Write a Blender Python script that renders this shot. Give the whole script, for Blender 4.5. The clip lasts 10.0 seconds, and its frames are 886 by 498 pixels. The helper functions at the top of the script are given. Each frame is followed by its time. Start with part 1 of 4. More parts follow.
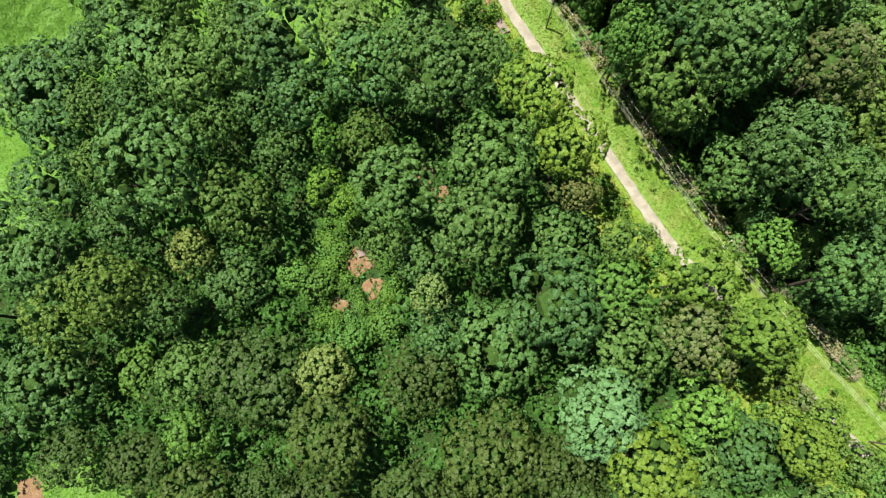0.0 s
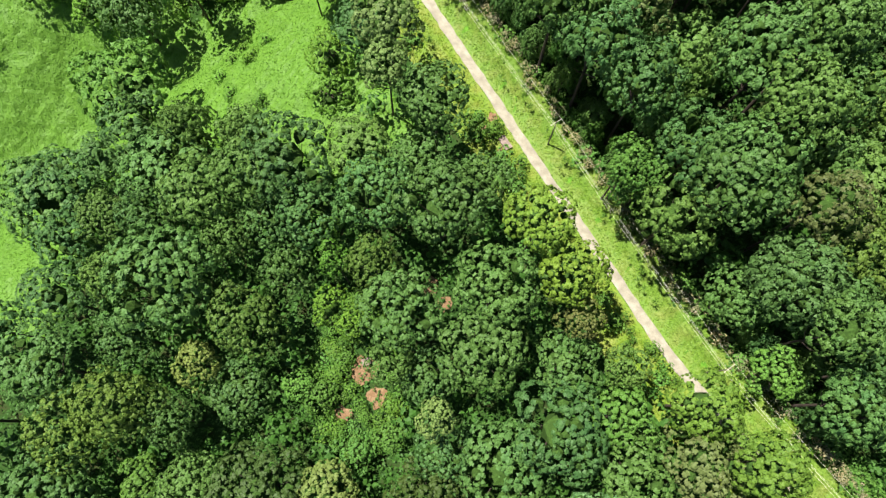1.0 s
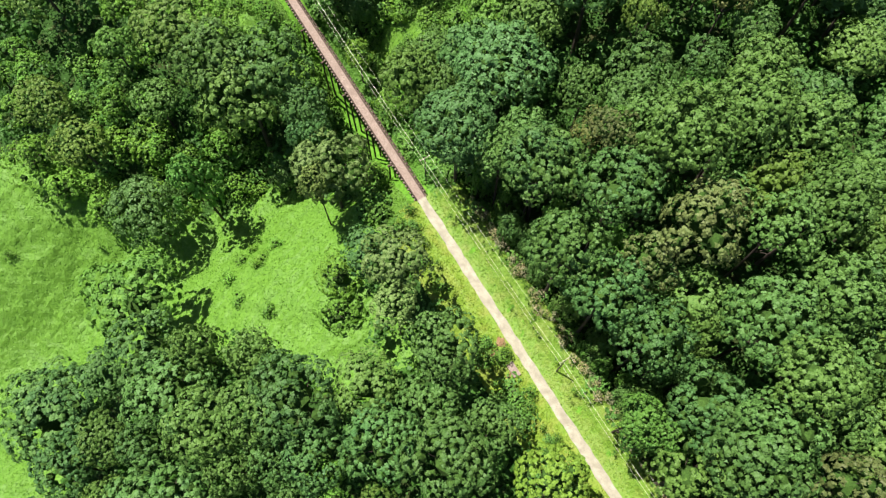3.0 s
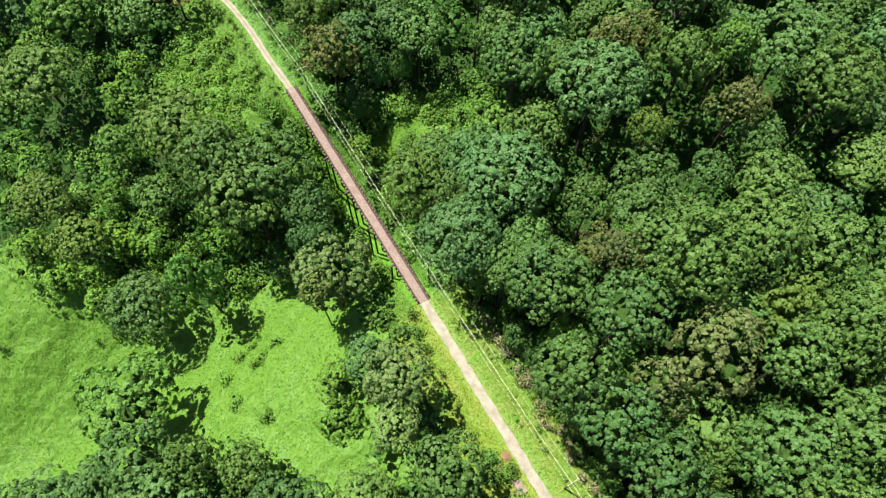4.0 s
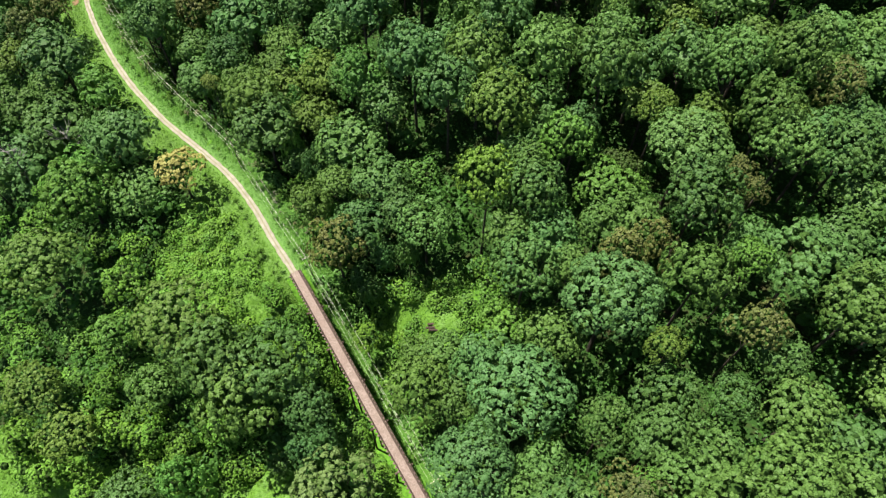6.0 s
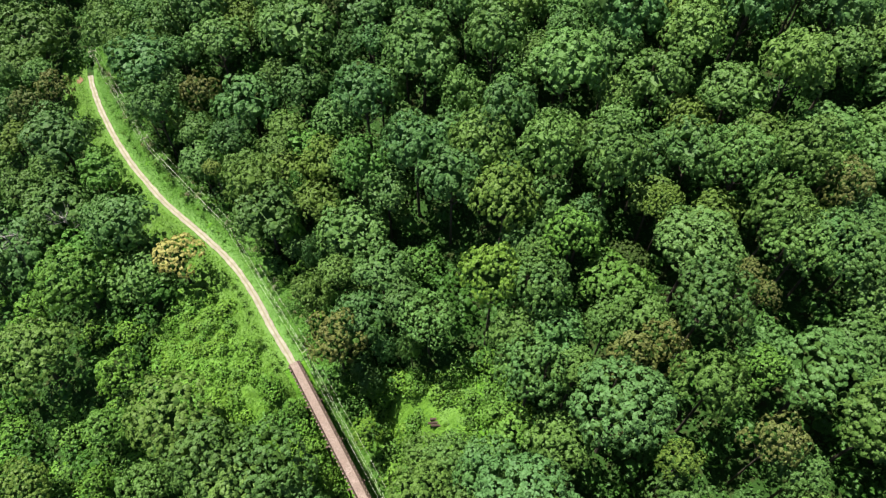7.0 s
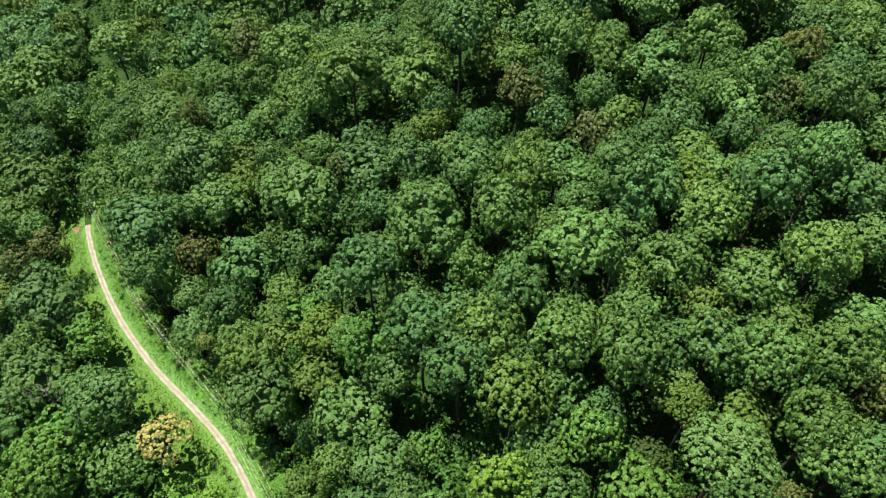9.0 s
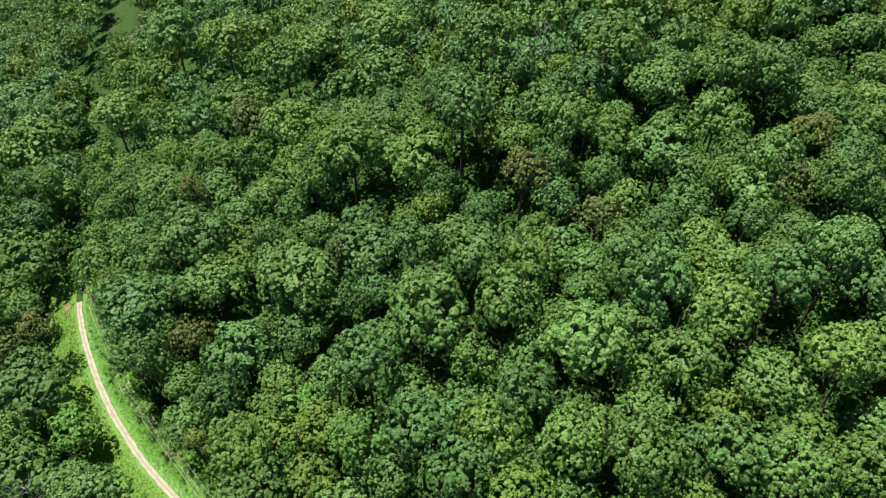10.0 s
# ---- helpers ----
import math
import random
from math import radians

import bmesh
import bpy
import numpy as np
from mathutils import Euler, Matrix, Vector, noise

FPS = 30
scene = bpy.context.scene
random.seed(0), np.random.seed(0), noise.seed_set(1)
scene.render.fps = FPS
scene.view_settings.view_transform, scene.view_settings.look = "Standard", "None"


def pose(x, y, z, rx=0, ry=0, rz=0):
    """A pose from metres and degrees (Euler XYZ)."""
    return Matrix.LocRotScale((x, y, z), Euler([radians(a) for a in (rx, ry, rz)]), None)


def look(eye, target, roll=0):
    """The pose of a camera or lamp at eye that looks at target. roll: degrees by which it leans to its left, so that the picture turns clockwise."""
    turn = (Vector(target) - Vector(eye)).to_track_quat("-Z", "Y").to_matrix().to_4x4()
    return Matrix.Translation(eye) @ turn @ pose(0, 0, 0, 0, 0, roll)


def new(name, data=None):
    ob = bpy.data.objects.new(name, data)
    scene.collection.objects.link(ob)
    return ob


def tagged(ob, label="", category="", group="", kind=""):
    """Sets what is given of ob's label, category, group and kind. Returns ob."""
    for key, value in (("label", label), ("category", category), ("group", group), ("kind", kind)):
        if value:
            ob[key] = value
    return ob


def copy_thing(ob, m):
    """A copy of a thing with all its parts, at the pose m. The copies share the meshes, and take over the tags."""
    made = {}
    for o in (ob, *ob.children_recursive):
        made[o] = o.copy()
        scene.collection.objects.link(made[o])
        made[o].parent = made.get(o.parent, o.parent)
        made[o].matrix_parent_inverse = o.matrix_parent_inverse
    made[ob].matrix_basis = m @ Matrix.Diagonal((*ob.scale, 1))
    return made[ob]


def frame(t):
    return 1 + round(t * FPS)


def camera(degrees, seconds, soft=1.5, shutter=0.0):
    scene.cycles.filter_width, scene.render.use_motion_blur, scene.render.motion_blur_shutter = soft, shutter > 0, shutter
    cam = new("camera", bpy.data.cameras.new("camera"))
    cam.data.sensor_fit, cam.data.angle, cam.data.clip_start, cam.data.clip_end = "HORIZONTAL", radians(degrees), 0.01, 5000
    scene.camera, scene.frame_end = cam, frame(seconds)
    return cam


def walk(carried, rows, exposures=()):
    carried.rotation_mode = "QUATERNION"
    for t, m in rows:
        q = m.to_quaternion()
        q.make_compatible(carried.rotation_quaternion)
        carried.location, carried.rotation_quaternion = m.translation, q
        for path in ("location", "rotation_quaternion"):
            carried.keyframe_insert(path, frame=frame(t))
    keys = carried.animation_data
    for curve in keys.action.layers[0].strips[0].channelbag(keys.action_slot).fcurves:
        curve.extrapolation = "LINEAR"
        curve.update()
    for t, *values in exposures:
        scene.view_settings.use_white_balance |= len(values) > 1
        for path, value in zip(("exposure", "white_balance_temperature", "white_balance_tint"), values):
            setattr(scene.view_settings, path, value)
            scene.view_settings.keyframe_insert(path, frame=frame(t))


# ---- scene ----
cam = camera(66.8, 10.0, soft=1.25)
METRES, EYE, TILT, LEAN, TURN = 125.0, 119.0, -80.0, 0.0, 0.0
ROWS = [
    (0.0, 0.0, 0.0, 0.0, 0.0, 0.0, -0.0),
    (0.5, -0.0033, -0.0065, 0.0541, -0.0, 1.78, -0.04),
    (1.0, -0.0063, -0.013, 0.1084, 0.01, 3.54, -0.07),
    (1.5, -0.0098, -0.0195, 0.1625, 0.02, 5.37, -0.11),
    (2.0, -0.013, -0.0262, 0.2168, 0.03, 7.23, -0.14),
    (2.5, -0.0161, -0.0328, 0.2704, 0.01, 9.11, -0.16),
    (4.0, -0.0242, -0.0376, 0.4276, 0.01, 14.65, -0.26),
    (4.5, -0.0275, -0.0399, 0.4795, 0.07, 16.42, -0.22),
    (5.0, -0.0303, -0.0451, 0.5292, 0.12, 18.27, -0.21),
    (5.5, -0.0339, -0.0517, 0.5763, 0.1, 20.14, -0.21),
    (7.0, -0.0431, -0.0718, 0.7122, 0.05, 25.66, -0.27),
    (7.5, -0.0465, -0.0789, 0.7576, 0.03, 27.44, -0.3),
    (8.0, -0.0498, -0.0848, 0.8023, -0.01, 29.27, -0.36),
    (8.5, -0.0528, -0.0911, 0.8485, -0.05, 31.08, -0.4),
    (9.0, -0.0555, -0.0978, 0.8963, -0.06, 32.87, -0.44),
    (9.5, -0.0592, -0.1035, 0.9435, -0.13, 34.72, -0.49),
    (10.0, -0.0623, -0.1097, 0.991, -0.17, 36.55, -0.5),
]
walk(cam, [(t, pose(0, 0, EYE, TILT, LEAN, TURN) @ pose(METRES * x, METRES * y, METRES * z, 90 + pitch, roll, yaw)) for t, x, y, z, yaw, pitch, roll in ROWS],
     exposures=((0.0, 1.0), (1.5, 1.16), (4.0, 1.12), (5.5, 1.08), (8.0, 1.06), (10.0, 1.1)))

# ==== light ====
world = bpy.data.worlds.new("sky")
scene.world = world
world.use_nodes = True
SUN_AZ, SUN_EL = -55.0, 68.0  # degrees from ahead (minus: to the left), and above the horizon
sky = world.node_tree.nodes.new("ShaderNodeTexSky")
sky.sky_type, sky.sun_disc = "NISHITA", False
sky.sun_elevation, sky.sun_rotation = radians(SUN_EL), radians(SUN_AZ)
world.node_tree.nodes["Background"].inputs["Strength"].default_value = 0.045
world.node_tree.links.new(sky.outputs[0], world.node_tree.nodes["Background"].inputs["Color"])
sun = new("sun", bpy.data.lights.new("sun", "SUN"))
sun.data.energy, sun.data.angle, sun.data.color = 5.0, radians(0.53), (1.0, 0.95, 0.86)
SUN_WAY = Vector((math.sin(radians(SUN_AZ)) * math.cos(radians(SUN_EL)), math.cos(radians(SUN_AZ)) * math.cos(radians(SUN_EL)), math.sin(radians(SUN_EL))))
sun.matrix_world = look(SUN_WAY * 400, (0, 0, 0))


# ==== materials ====
def nodes_of(name):
    mat = bpy.data.materials.new(name)
    mat.use_nodes = True
    tree = mat.node_tree
    return mat, tree, tree.nodes["Principled BSDF"], tree.links


def mixed(tree, fac, a, b):
    """Colour mix; fac a socket or number, a and b sockets or colours."""
    node = tree.nodes.new("ShaderNodeMix")
    node.data_type = "RGBA"
    for k, value in ((0, fac), (6, a), (7, b)):
        if isinstance(value, (int, float)):
            node.inputs[k].default_value = value
        elif isinstance(value, tuple):
            node.inputs[k].default_value = (*value, 1)
        else:
            tree.links.new(value, node.inputs[k])
    return node.outputs[2]


def noise_of(tree, scale, detail=4.0, low=0.35, high=0.65):
    co = tree.nodes.new("ShaderNodeNewGeometry")
    tex = tree.nodes.new("ShaderNodeTexNoise")
    tex.inputs["Scale"].default_value, tex.inputs["Detail"].default_value = scale, detail
    ramp = tree.nodes.new("ShaderNodeMapRange")
    ramp.inputs[1].default_value, ramp.inputs[2].default_value = low, high
    tree.links.new(co.outputs["Position"], tex.inputs["Vector"])
    tree.links.new(tex.outputs[0], ramp.inputs[0])
    return ramp.outputs[0]


def leaf(name, dark, light, other, glow=0.24):
    """Leaves: each varies between dark and light, the whole plant drifts towards other; light passes through."""
    mat, tree, shader, links = nodes_of(name)
    island = tree.nodes.new("ShaderNodeNewGeometry").outputs["Random Per Island"]
    own = tree.nodes.new("ShaderNodeObjectInfo").outputs["Random"]
    c = mixed(tree, island, tuple(0.5 * p + 0.5 * q for p, q in zip(dark, light)), tuple(0.22 * p + 0.78 * q for p, q in zip(dark, light)))
    c = mixed(tree, noise_of(tree, 0.35, 3.0, 0.42, 0.75), c, other)
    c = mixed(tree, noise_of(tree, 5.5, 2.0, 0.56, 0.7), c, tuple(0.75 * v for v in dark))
    tint = tree.nodes.new("ShaderNodeMapRange")
    tint.inputs[3].default_value, tint.inputs[4].default_value = 0.86, 1.2
    links.new(own, tint.inputs[0])
    scale = tree.nodes.new("ShaderNodeVectorMath")
    scale.operation = "SCALE"
    often = tree.nodes.new("ShaderNodeMath")
    often.operation = "MULTIPLY"
    often.inputs[1].default_value = 7.3
    again = tree.nodes.new("ShaderNodeMath")
    again.operation = "FRACT"
    links.new(own, often.inputs[0])
    links.new(often.outputs[0], again.inputs[0])
    cast = tree.nodes.new("ShaderNodeVectorMath")
    cast.operation = "MULTIPLY"
    links.new(c, cast.inputs[0])
    links.new(mixed(tree, again.outputs[0], (0.9, 1.0, 1.3), (1.1, 1.02, 1.05)), cast.inputs[1])
    links.new(cast.outputs[0], scale.inputs[0])
    links.new(tint.outputs[0], scale.inputs[3])
    links.new(scale.outputs[0], shader.inputs["Base Color"])
    shader.inputs["Roughness"].default_value = 0.55
    shader.inputs["Specular IOR Level"].default_value = 0.3
    relief = tree.nodes.new("ShaderNodeBump")
    relief.inputs["Strength"].default_value, relief.inputs["Distance"].default_value = 0.5, 0.1
    links.new(noise_of(tree, 4.5, 2.0, 0.2, 0.8), relief.inputs["Height"])
    links.new(relief.outputs[0], shader.inputs["Normal"])
    through_light = tree.nodes.new("ShaderNodeBsdfTranslucent")
    links.new(scale.outputs[0], through_light.inputs[0])
    blend = tree.nodes.new("ShaderNodeMixShader")
    blend.inputs[0].default_value = glow
    links.new(shader.outputs[0], blend.inputs[1])
    links.new(through_light.outputs[0], blend.inputs[2])
    links.new(blend.outputs[0], tree.nodes["Material Output"].inputs[0])
    return mat


def plain(name, a, b, scale, rough=0.85, fine=0.0, bump=0.3):
    """A matt surface that varies between two colours at two scales."""
    mat, tree, shader, links = nodes_of(name)
    c = mixed(tree, noise_of(tree, scale), a, b)
    if fine:
        c = mixed(tree, noise_of(tree, fine, 3.0), c, tuple(0.5 * (p + q) * 0.6 for p, q in zip(a, b)))
    links.new(c, shader.inputs["Base Color"])
    shader.inputs["Roughness"].default_value = rough
    shader.inputs["Specular IOR Level"].default_value = 0.2
    relief = tree.nodes.new("ShaderNodeBump")
    relief.inputs["Strength"].default_value, relief.inputs["Distance"].default_value = bump, 0.1
    links.new(noise_of(tree, fine or scale * 6, 5.0, 0.0, 1.0), relief.inputs["Height"])
    links.new(relief.outputs[0], shader.inputs["Normal"])
    return mat


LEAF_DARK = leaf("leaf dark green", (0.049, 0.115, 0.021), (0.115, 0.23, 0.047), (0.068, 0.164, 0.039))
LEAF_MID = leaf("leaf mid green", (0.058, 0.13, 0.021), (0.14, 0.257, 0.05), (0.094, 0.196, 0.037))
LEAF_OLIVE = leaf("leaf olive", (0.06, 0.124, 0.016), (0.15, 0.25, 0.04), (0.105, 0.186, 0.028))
# Olive leaf darkened to paint in the shade that lies on the near slope.
LEAF_SHADED = leaf("leaf deep olive, shade painted in", (0.03, 0.062, 0.010), (0.085, 0.138, 0.024), (0.055, 0.092, 0.014))
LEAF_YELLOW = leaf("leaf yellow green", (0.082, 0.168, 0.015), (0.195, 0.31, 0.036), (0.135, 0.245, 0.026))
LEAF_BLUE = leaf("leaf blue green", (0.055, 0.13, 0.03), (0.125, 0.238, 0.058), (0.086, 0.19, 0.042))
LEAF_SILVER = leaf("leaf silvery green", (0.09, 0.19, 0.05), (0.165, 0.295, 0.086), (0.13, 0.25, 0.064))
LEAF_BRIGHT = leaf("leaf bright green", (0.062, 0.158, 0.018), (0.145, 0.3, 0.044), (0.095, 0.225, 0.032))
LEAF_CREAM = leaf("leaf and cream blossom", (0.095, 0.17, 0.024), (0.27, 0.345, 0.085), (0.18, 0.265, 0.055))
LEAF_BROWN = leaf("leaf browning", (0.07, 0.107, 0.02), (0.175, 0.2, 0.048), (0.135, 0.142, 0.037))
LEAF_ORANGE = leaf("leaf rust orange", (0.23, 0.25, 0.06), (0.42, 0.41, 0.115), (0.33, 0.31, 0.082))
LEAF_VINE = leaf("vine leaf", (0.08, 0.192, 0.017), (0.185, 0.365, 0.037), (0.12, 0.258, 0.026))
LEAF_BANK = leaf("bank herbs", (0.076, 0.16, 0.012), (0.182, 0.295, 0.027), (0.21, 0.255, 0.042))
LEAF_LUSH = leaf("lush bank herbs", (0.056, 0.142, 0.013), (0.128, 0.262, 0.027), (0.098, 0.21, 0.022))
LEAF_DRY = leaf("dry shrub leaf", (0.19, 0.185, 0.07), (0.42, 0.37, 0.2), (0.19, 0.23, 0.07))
# Leaf colour lowered so that the shade under the crowns is painted in.
LEAF_FLOOR = leaf("understorey leaf darkened as shade", (0.026, 0.08, 0.011), (0.065, 0.17, 0.022), (0.04, 0.12, 0.016))
# Inner crown mass: shade between the leaf tufts painted as darker green.
SHADE_CORE = plain("inner twigs and leaf", (0.028, 0.066, 0.009), (0.06, 0.13, 0.02), 2.0, fine=5.0, bump=1.0)
BARK = plain("bark", (0.06, 0.045, 0.035), (0.13, 0.105, 0.085), 1.5, fine=9.0)
DECKING = plain("reddish deck boards", (0.24, 0.175, 0.145), (0.31, 0.24, 0.205), 0.5, fine=4.0)
TIE_WOOD = plain("pale tie ends", (0.15, 0.11, 0.09), (0.26, 0.2, 0.165), 2.0, fine=8.0)
TIMBER = plain("weathered brown timber", (0.055, 0.037, 0.028), (0.12, 0.085, 0.066), 1.2, fine=8.0)
POLE_WOOD = plain("pole wood", (0.13, 0.11, 0.09), (0.22, 0.19, 0.16), 1.0, fine=10.0)
WIRE = plain("wire aluminium", (0.66, 0.63, 0.52), (0.76, 0.73, 0.62), 1.0, rough=0.6, bump=0.0)
EARTH = plain("red earth", (0.19, 0.105, 0.05), (0.31, 0.205, 0.115), 0.8, fine=5.0, bump=0.6)
ARM_WOOD = plain("pale bleached timber", (0.42, 0.38, 0.28), (0.54, 0.5, 0.39), 1.0, fine=9.0)
DEAD = plain("dead grey wood", (0.25, 0.23, 0.21), (0.4, 0.38, 0.35), 1.0, fine=8.0)
STONE = plain("pinkish concrete", (0.22, 0.16, 0.135), (0.34, 0.27, 0.235), 1.0, fine=6.0)


# ==== the lie of the land ====
# The trail's middle line, from near to far, level throughout.
TRAIL = ((96, -42), (75, -18), (56, 3), (40, 23), (24.4, 48.4), (11.5, 69.7), (-0.2, 89.2), (-7.4, 101), (-40.5, 155.5), (-47, 164.8), (-53.4, 175.3),
         (-61, 185), (-72, 195), (-83, 204.4), (-95, 217.5), (-104.5, 230), (-113.7, 244.5), (-120, 257), (-124, 272), (-130, 298), (-146, 348), (-166, 404), (-180, 470), (-190, 700))
TA = np.array(TRAIL[:-1], float)
TB = np.array(TRAIL[1:], float)
TL = np.linalg.norm(TB - TA, axis=1)
T0 = np.concatenate(([0], np.cumsum(TL)[:-1]))
STREAM = np.array(((40, 182), (-6, 146), (-24, 128), (-66, 104), (-112, 70), (-200, 30)), float)


def beside(x, y):
    """Arrays of the distance from the trail's line (right of it plus) and of the way along it."""
    p = np.stack((x, y), -1)[..., None, :]
    u = np.clip(((p - TA) * (TB - TA)).sum(-1) / TL ** 2, 0, 1)
    off = p - (TA + u[..., None] * (TB - TA))
    dist = np.linalg.norm(off, axis=-1)
    k = dist.argmin(-1)
    side = (TB - TA)[k, 1] * np.take_along_axis(off[..., 0], k[..., None], -1)[..., 0] - (TB - TA)[k, 0] * np.take_along_axis(off[..., 1], k[..., None], -1)[..., 0]
    d = np.take_along_axis(dist, k[..., None], -1)[..., 0]
    along = T0[k] + np.take_along_axis(u, k[..., None], -1)[..., 0] * TL[k]
    return np.where(side >= 0, d, -d), along


def from_line(x, y, line):
    best = np.full(np.shape(x), 1e9)
    for a, b in zip(line[:-1], line[1:]):
        u = np.clip(((x - a[0]) * (b - a)[0] + (y - a[1]) * (b - a)[1]) / ((b - a) ** 2).sum(), 0, 1)
        best = np.minimum(best, np.hypot(x - a[0] - u * (b - a)[0], y - a[1] - u * (b - a)[1]))
    return best


def ease(x, a, b):
    u = np.clip((x - a) / (b - a), 0, 1)
    return u * u * (3 - 2 * u)


def waves(x, y):
    return np.sin(0.21 * x + 0.13 * y) * np.cos(0.17 * y - 0.09 * x) + 0.5 * np.sin(0.53 * x - 0.31 * y) + 0.3 * np.sin(1.1 * x + 0.9 * y) * np.cos(0.8 * x - 1.3 * y)


def height(x, y):
    """The ground's height at arrays x, y."""
    x, y = np.asarray(x, float), np.asarray(y, float)
    d, along = beside(x, y)
    right = 1.2 * ease(d, 3.2, 6) - 4.5 * ease(d, 7.5, 12) + 0.34 * np.clip(d - 13, 0, 210)
    left = -0.30 * np.clip(-d - 4, 0, 95) - 1.0 * ease(-d, 3, 7)
    z = np.where(d > 0, right, left)
    cut = -19.0 * np.exp(-(from_line(x, y, STREAM) / 23.0) ** 2) * (1 - 0.9 * ease(d, 4, 24))
    bridge = ease(along, B_START - 1.5, B_START + 12) * (1 - ease(along, B_END - 12, B_END + 1.5))
    keep = 1 - (1 - bridge) * (1 - ease(np.abs(d), 3.5, 26))
    return z + cut * keep - 0.2 * (1 - ease(np.abs(d), 4, 7)) + 0.35 * waves(x, y) * ease(np.abs(d), 5.5, 11)


B_START, B_END = float(T0[7]), float(T0[8])


def on_trail(s):
    """Place and direction on the trail's middle line after s metres, the corners rounded."""
    def at(v):
        k = int(np.clip(np.searchsorted(T0, v, "right") - 1, 0, len(TL) - 1))
        return TA[k] + (TB[k] - TA[k]) * (v - T0[k]) / TL[k]
    lo, hi = (at(s - 3), at(s + 3)) if not B_START < s < B_END else (at(s - 0.5), at(s + 0.5))
    mid = (lo + hi) / 2 if not B_START < s < B_END else at(s)
    way = (hi - lo) / np.linalg.norm(hi - lo)
    return mid, way


# ==== mesh helpers ====
def linked(name, verts, faces, material, parent=None, label="", smooth=False):
    me = bpy.data.meshes.new(name)
    me.from_pydata(np.asarray(verts).tolist(), [], np.asarray(faces).tolist() if isinstance(faces, np.ndarray) else faces)
    me.materials.append(material)
    if smooth:
        me.shade_smooth()
    ob = new(name, me)
    if parent:
        ob.parent = parent
    if label:
        ob["label"] = label
    return ob


def part(name, bm, material, parent, label=""):
    me = bpy.data.meshes.new(name)
    bm.to_mesh(me)
    bm.free()
    me.materials.append(material)
    ob = new(name, me)
    ob.parent = parent
    if label:
        ob["label"] = label
    return ob


def beam(bm, a, b, w, h, up=(0, 0, 1)):
    """A squared timber from a to b, w wide and h deep, with eased edges."""
    a, b = Vector(a), Vector(b)
    z = (b - a).normalized()
    x = z.cross(Vector(up)).normalized() if abs(z.dot(Vector(up))) < 0.99 else Vector((1, 0, 0))
    y = x.cross(z)
    m = Matrix((x, y, z)).transposed().to_4x4()
    m.translation = (a + b) / 2
    r = bmesh.ops.create_cube(bm, size=1, matrix=m @ Matrix.Diagonal((w, h, (b - a).length, 1)))
    return r["verts"]


def tube(bm, points, radii, sides=8):
    """A tapered tube along points."""
    rings = []
    for i, p in enumerate(points):
        p = Vector(p)
        way = (Vector(points[min(i + 1, len(points) - 1)]) - Vector(points[max(i - 1, 0)])).normalized()
        x = way.orthogonal().normalized()
        y = way.cross(x)
        rings.append([bm.verts.new(p + radii[i] * (x * math.cos(2 * math.pi * k / sides) + y * math.sin(2 * math.pi * k / sides))) for k in range(sides)])
    for lo, hi in zip(rings, rings[1:]):
        # match the nearest corners so that the tube does not twist
        shift = min(range(sides), key=lambda s: (lo[0].co - hi[s].co).length)
        for k in range(sides):
            bm.faces.new((lo[k], lo[(k + 1) % sides], hi[(k + 1 + shift) % sides], hi[(k + shift) % sides]))
    for ring, flip in ((rings[0], True), (rings[-1], False)):
        bm.faces.new(ring[::-1] if flip else ring)


def blades(rng, where, normals, size, spread):
    """Small three-cornered leaves at the places given: verts and faces."""
    n = len(where)
    nn = normals + spread * rng.normal(size=(n, 3))
    nn /= np.linalg.norm(nn, axis=1)[:, None] + 1e-9
    t = np.cross(nn, rng.normal(size=(n, 3)))
    t /= np.linalg.norm(t, axis=1)[:, None] + 1e-9
    b = np.cross(nn, t)
    s = (size * rng.uniform(0.65, 1.35, n))[:, None]
    w = s * rng.uniform(0.38, 0.58, n)[:, None]
    v = np.stack((where - t * s * 0.4 - b * w, where - t * s * 0.4 + b * w, where + t * s * 0.6 - nn * s * 0.1), 1).reshape(-1, 3)
    return v, np.arange(3 * n).reshape(n, 3)


def sphere_dirs(n):
    i = np.arange(n) + 0.5
    z = 1 - 2 * i / n
    a = math.pi * (1 + 5 ** 0.5) * i
    r = np.sqrt(1 - z * z)
    return np.stack((np.cos(a) * r, np.sin(a) * r, z), 1)


ICO = bmesh.new()
bmesh.ops.create_icosphere(ICO, subdivisions=1, radius=1)
ICO_V = np.array([v.co[:] for v in ICO.verts])
ICO_F = np.array([[v.index for v in f.verts] for f in ICO.faces])
ICO.free()


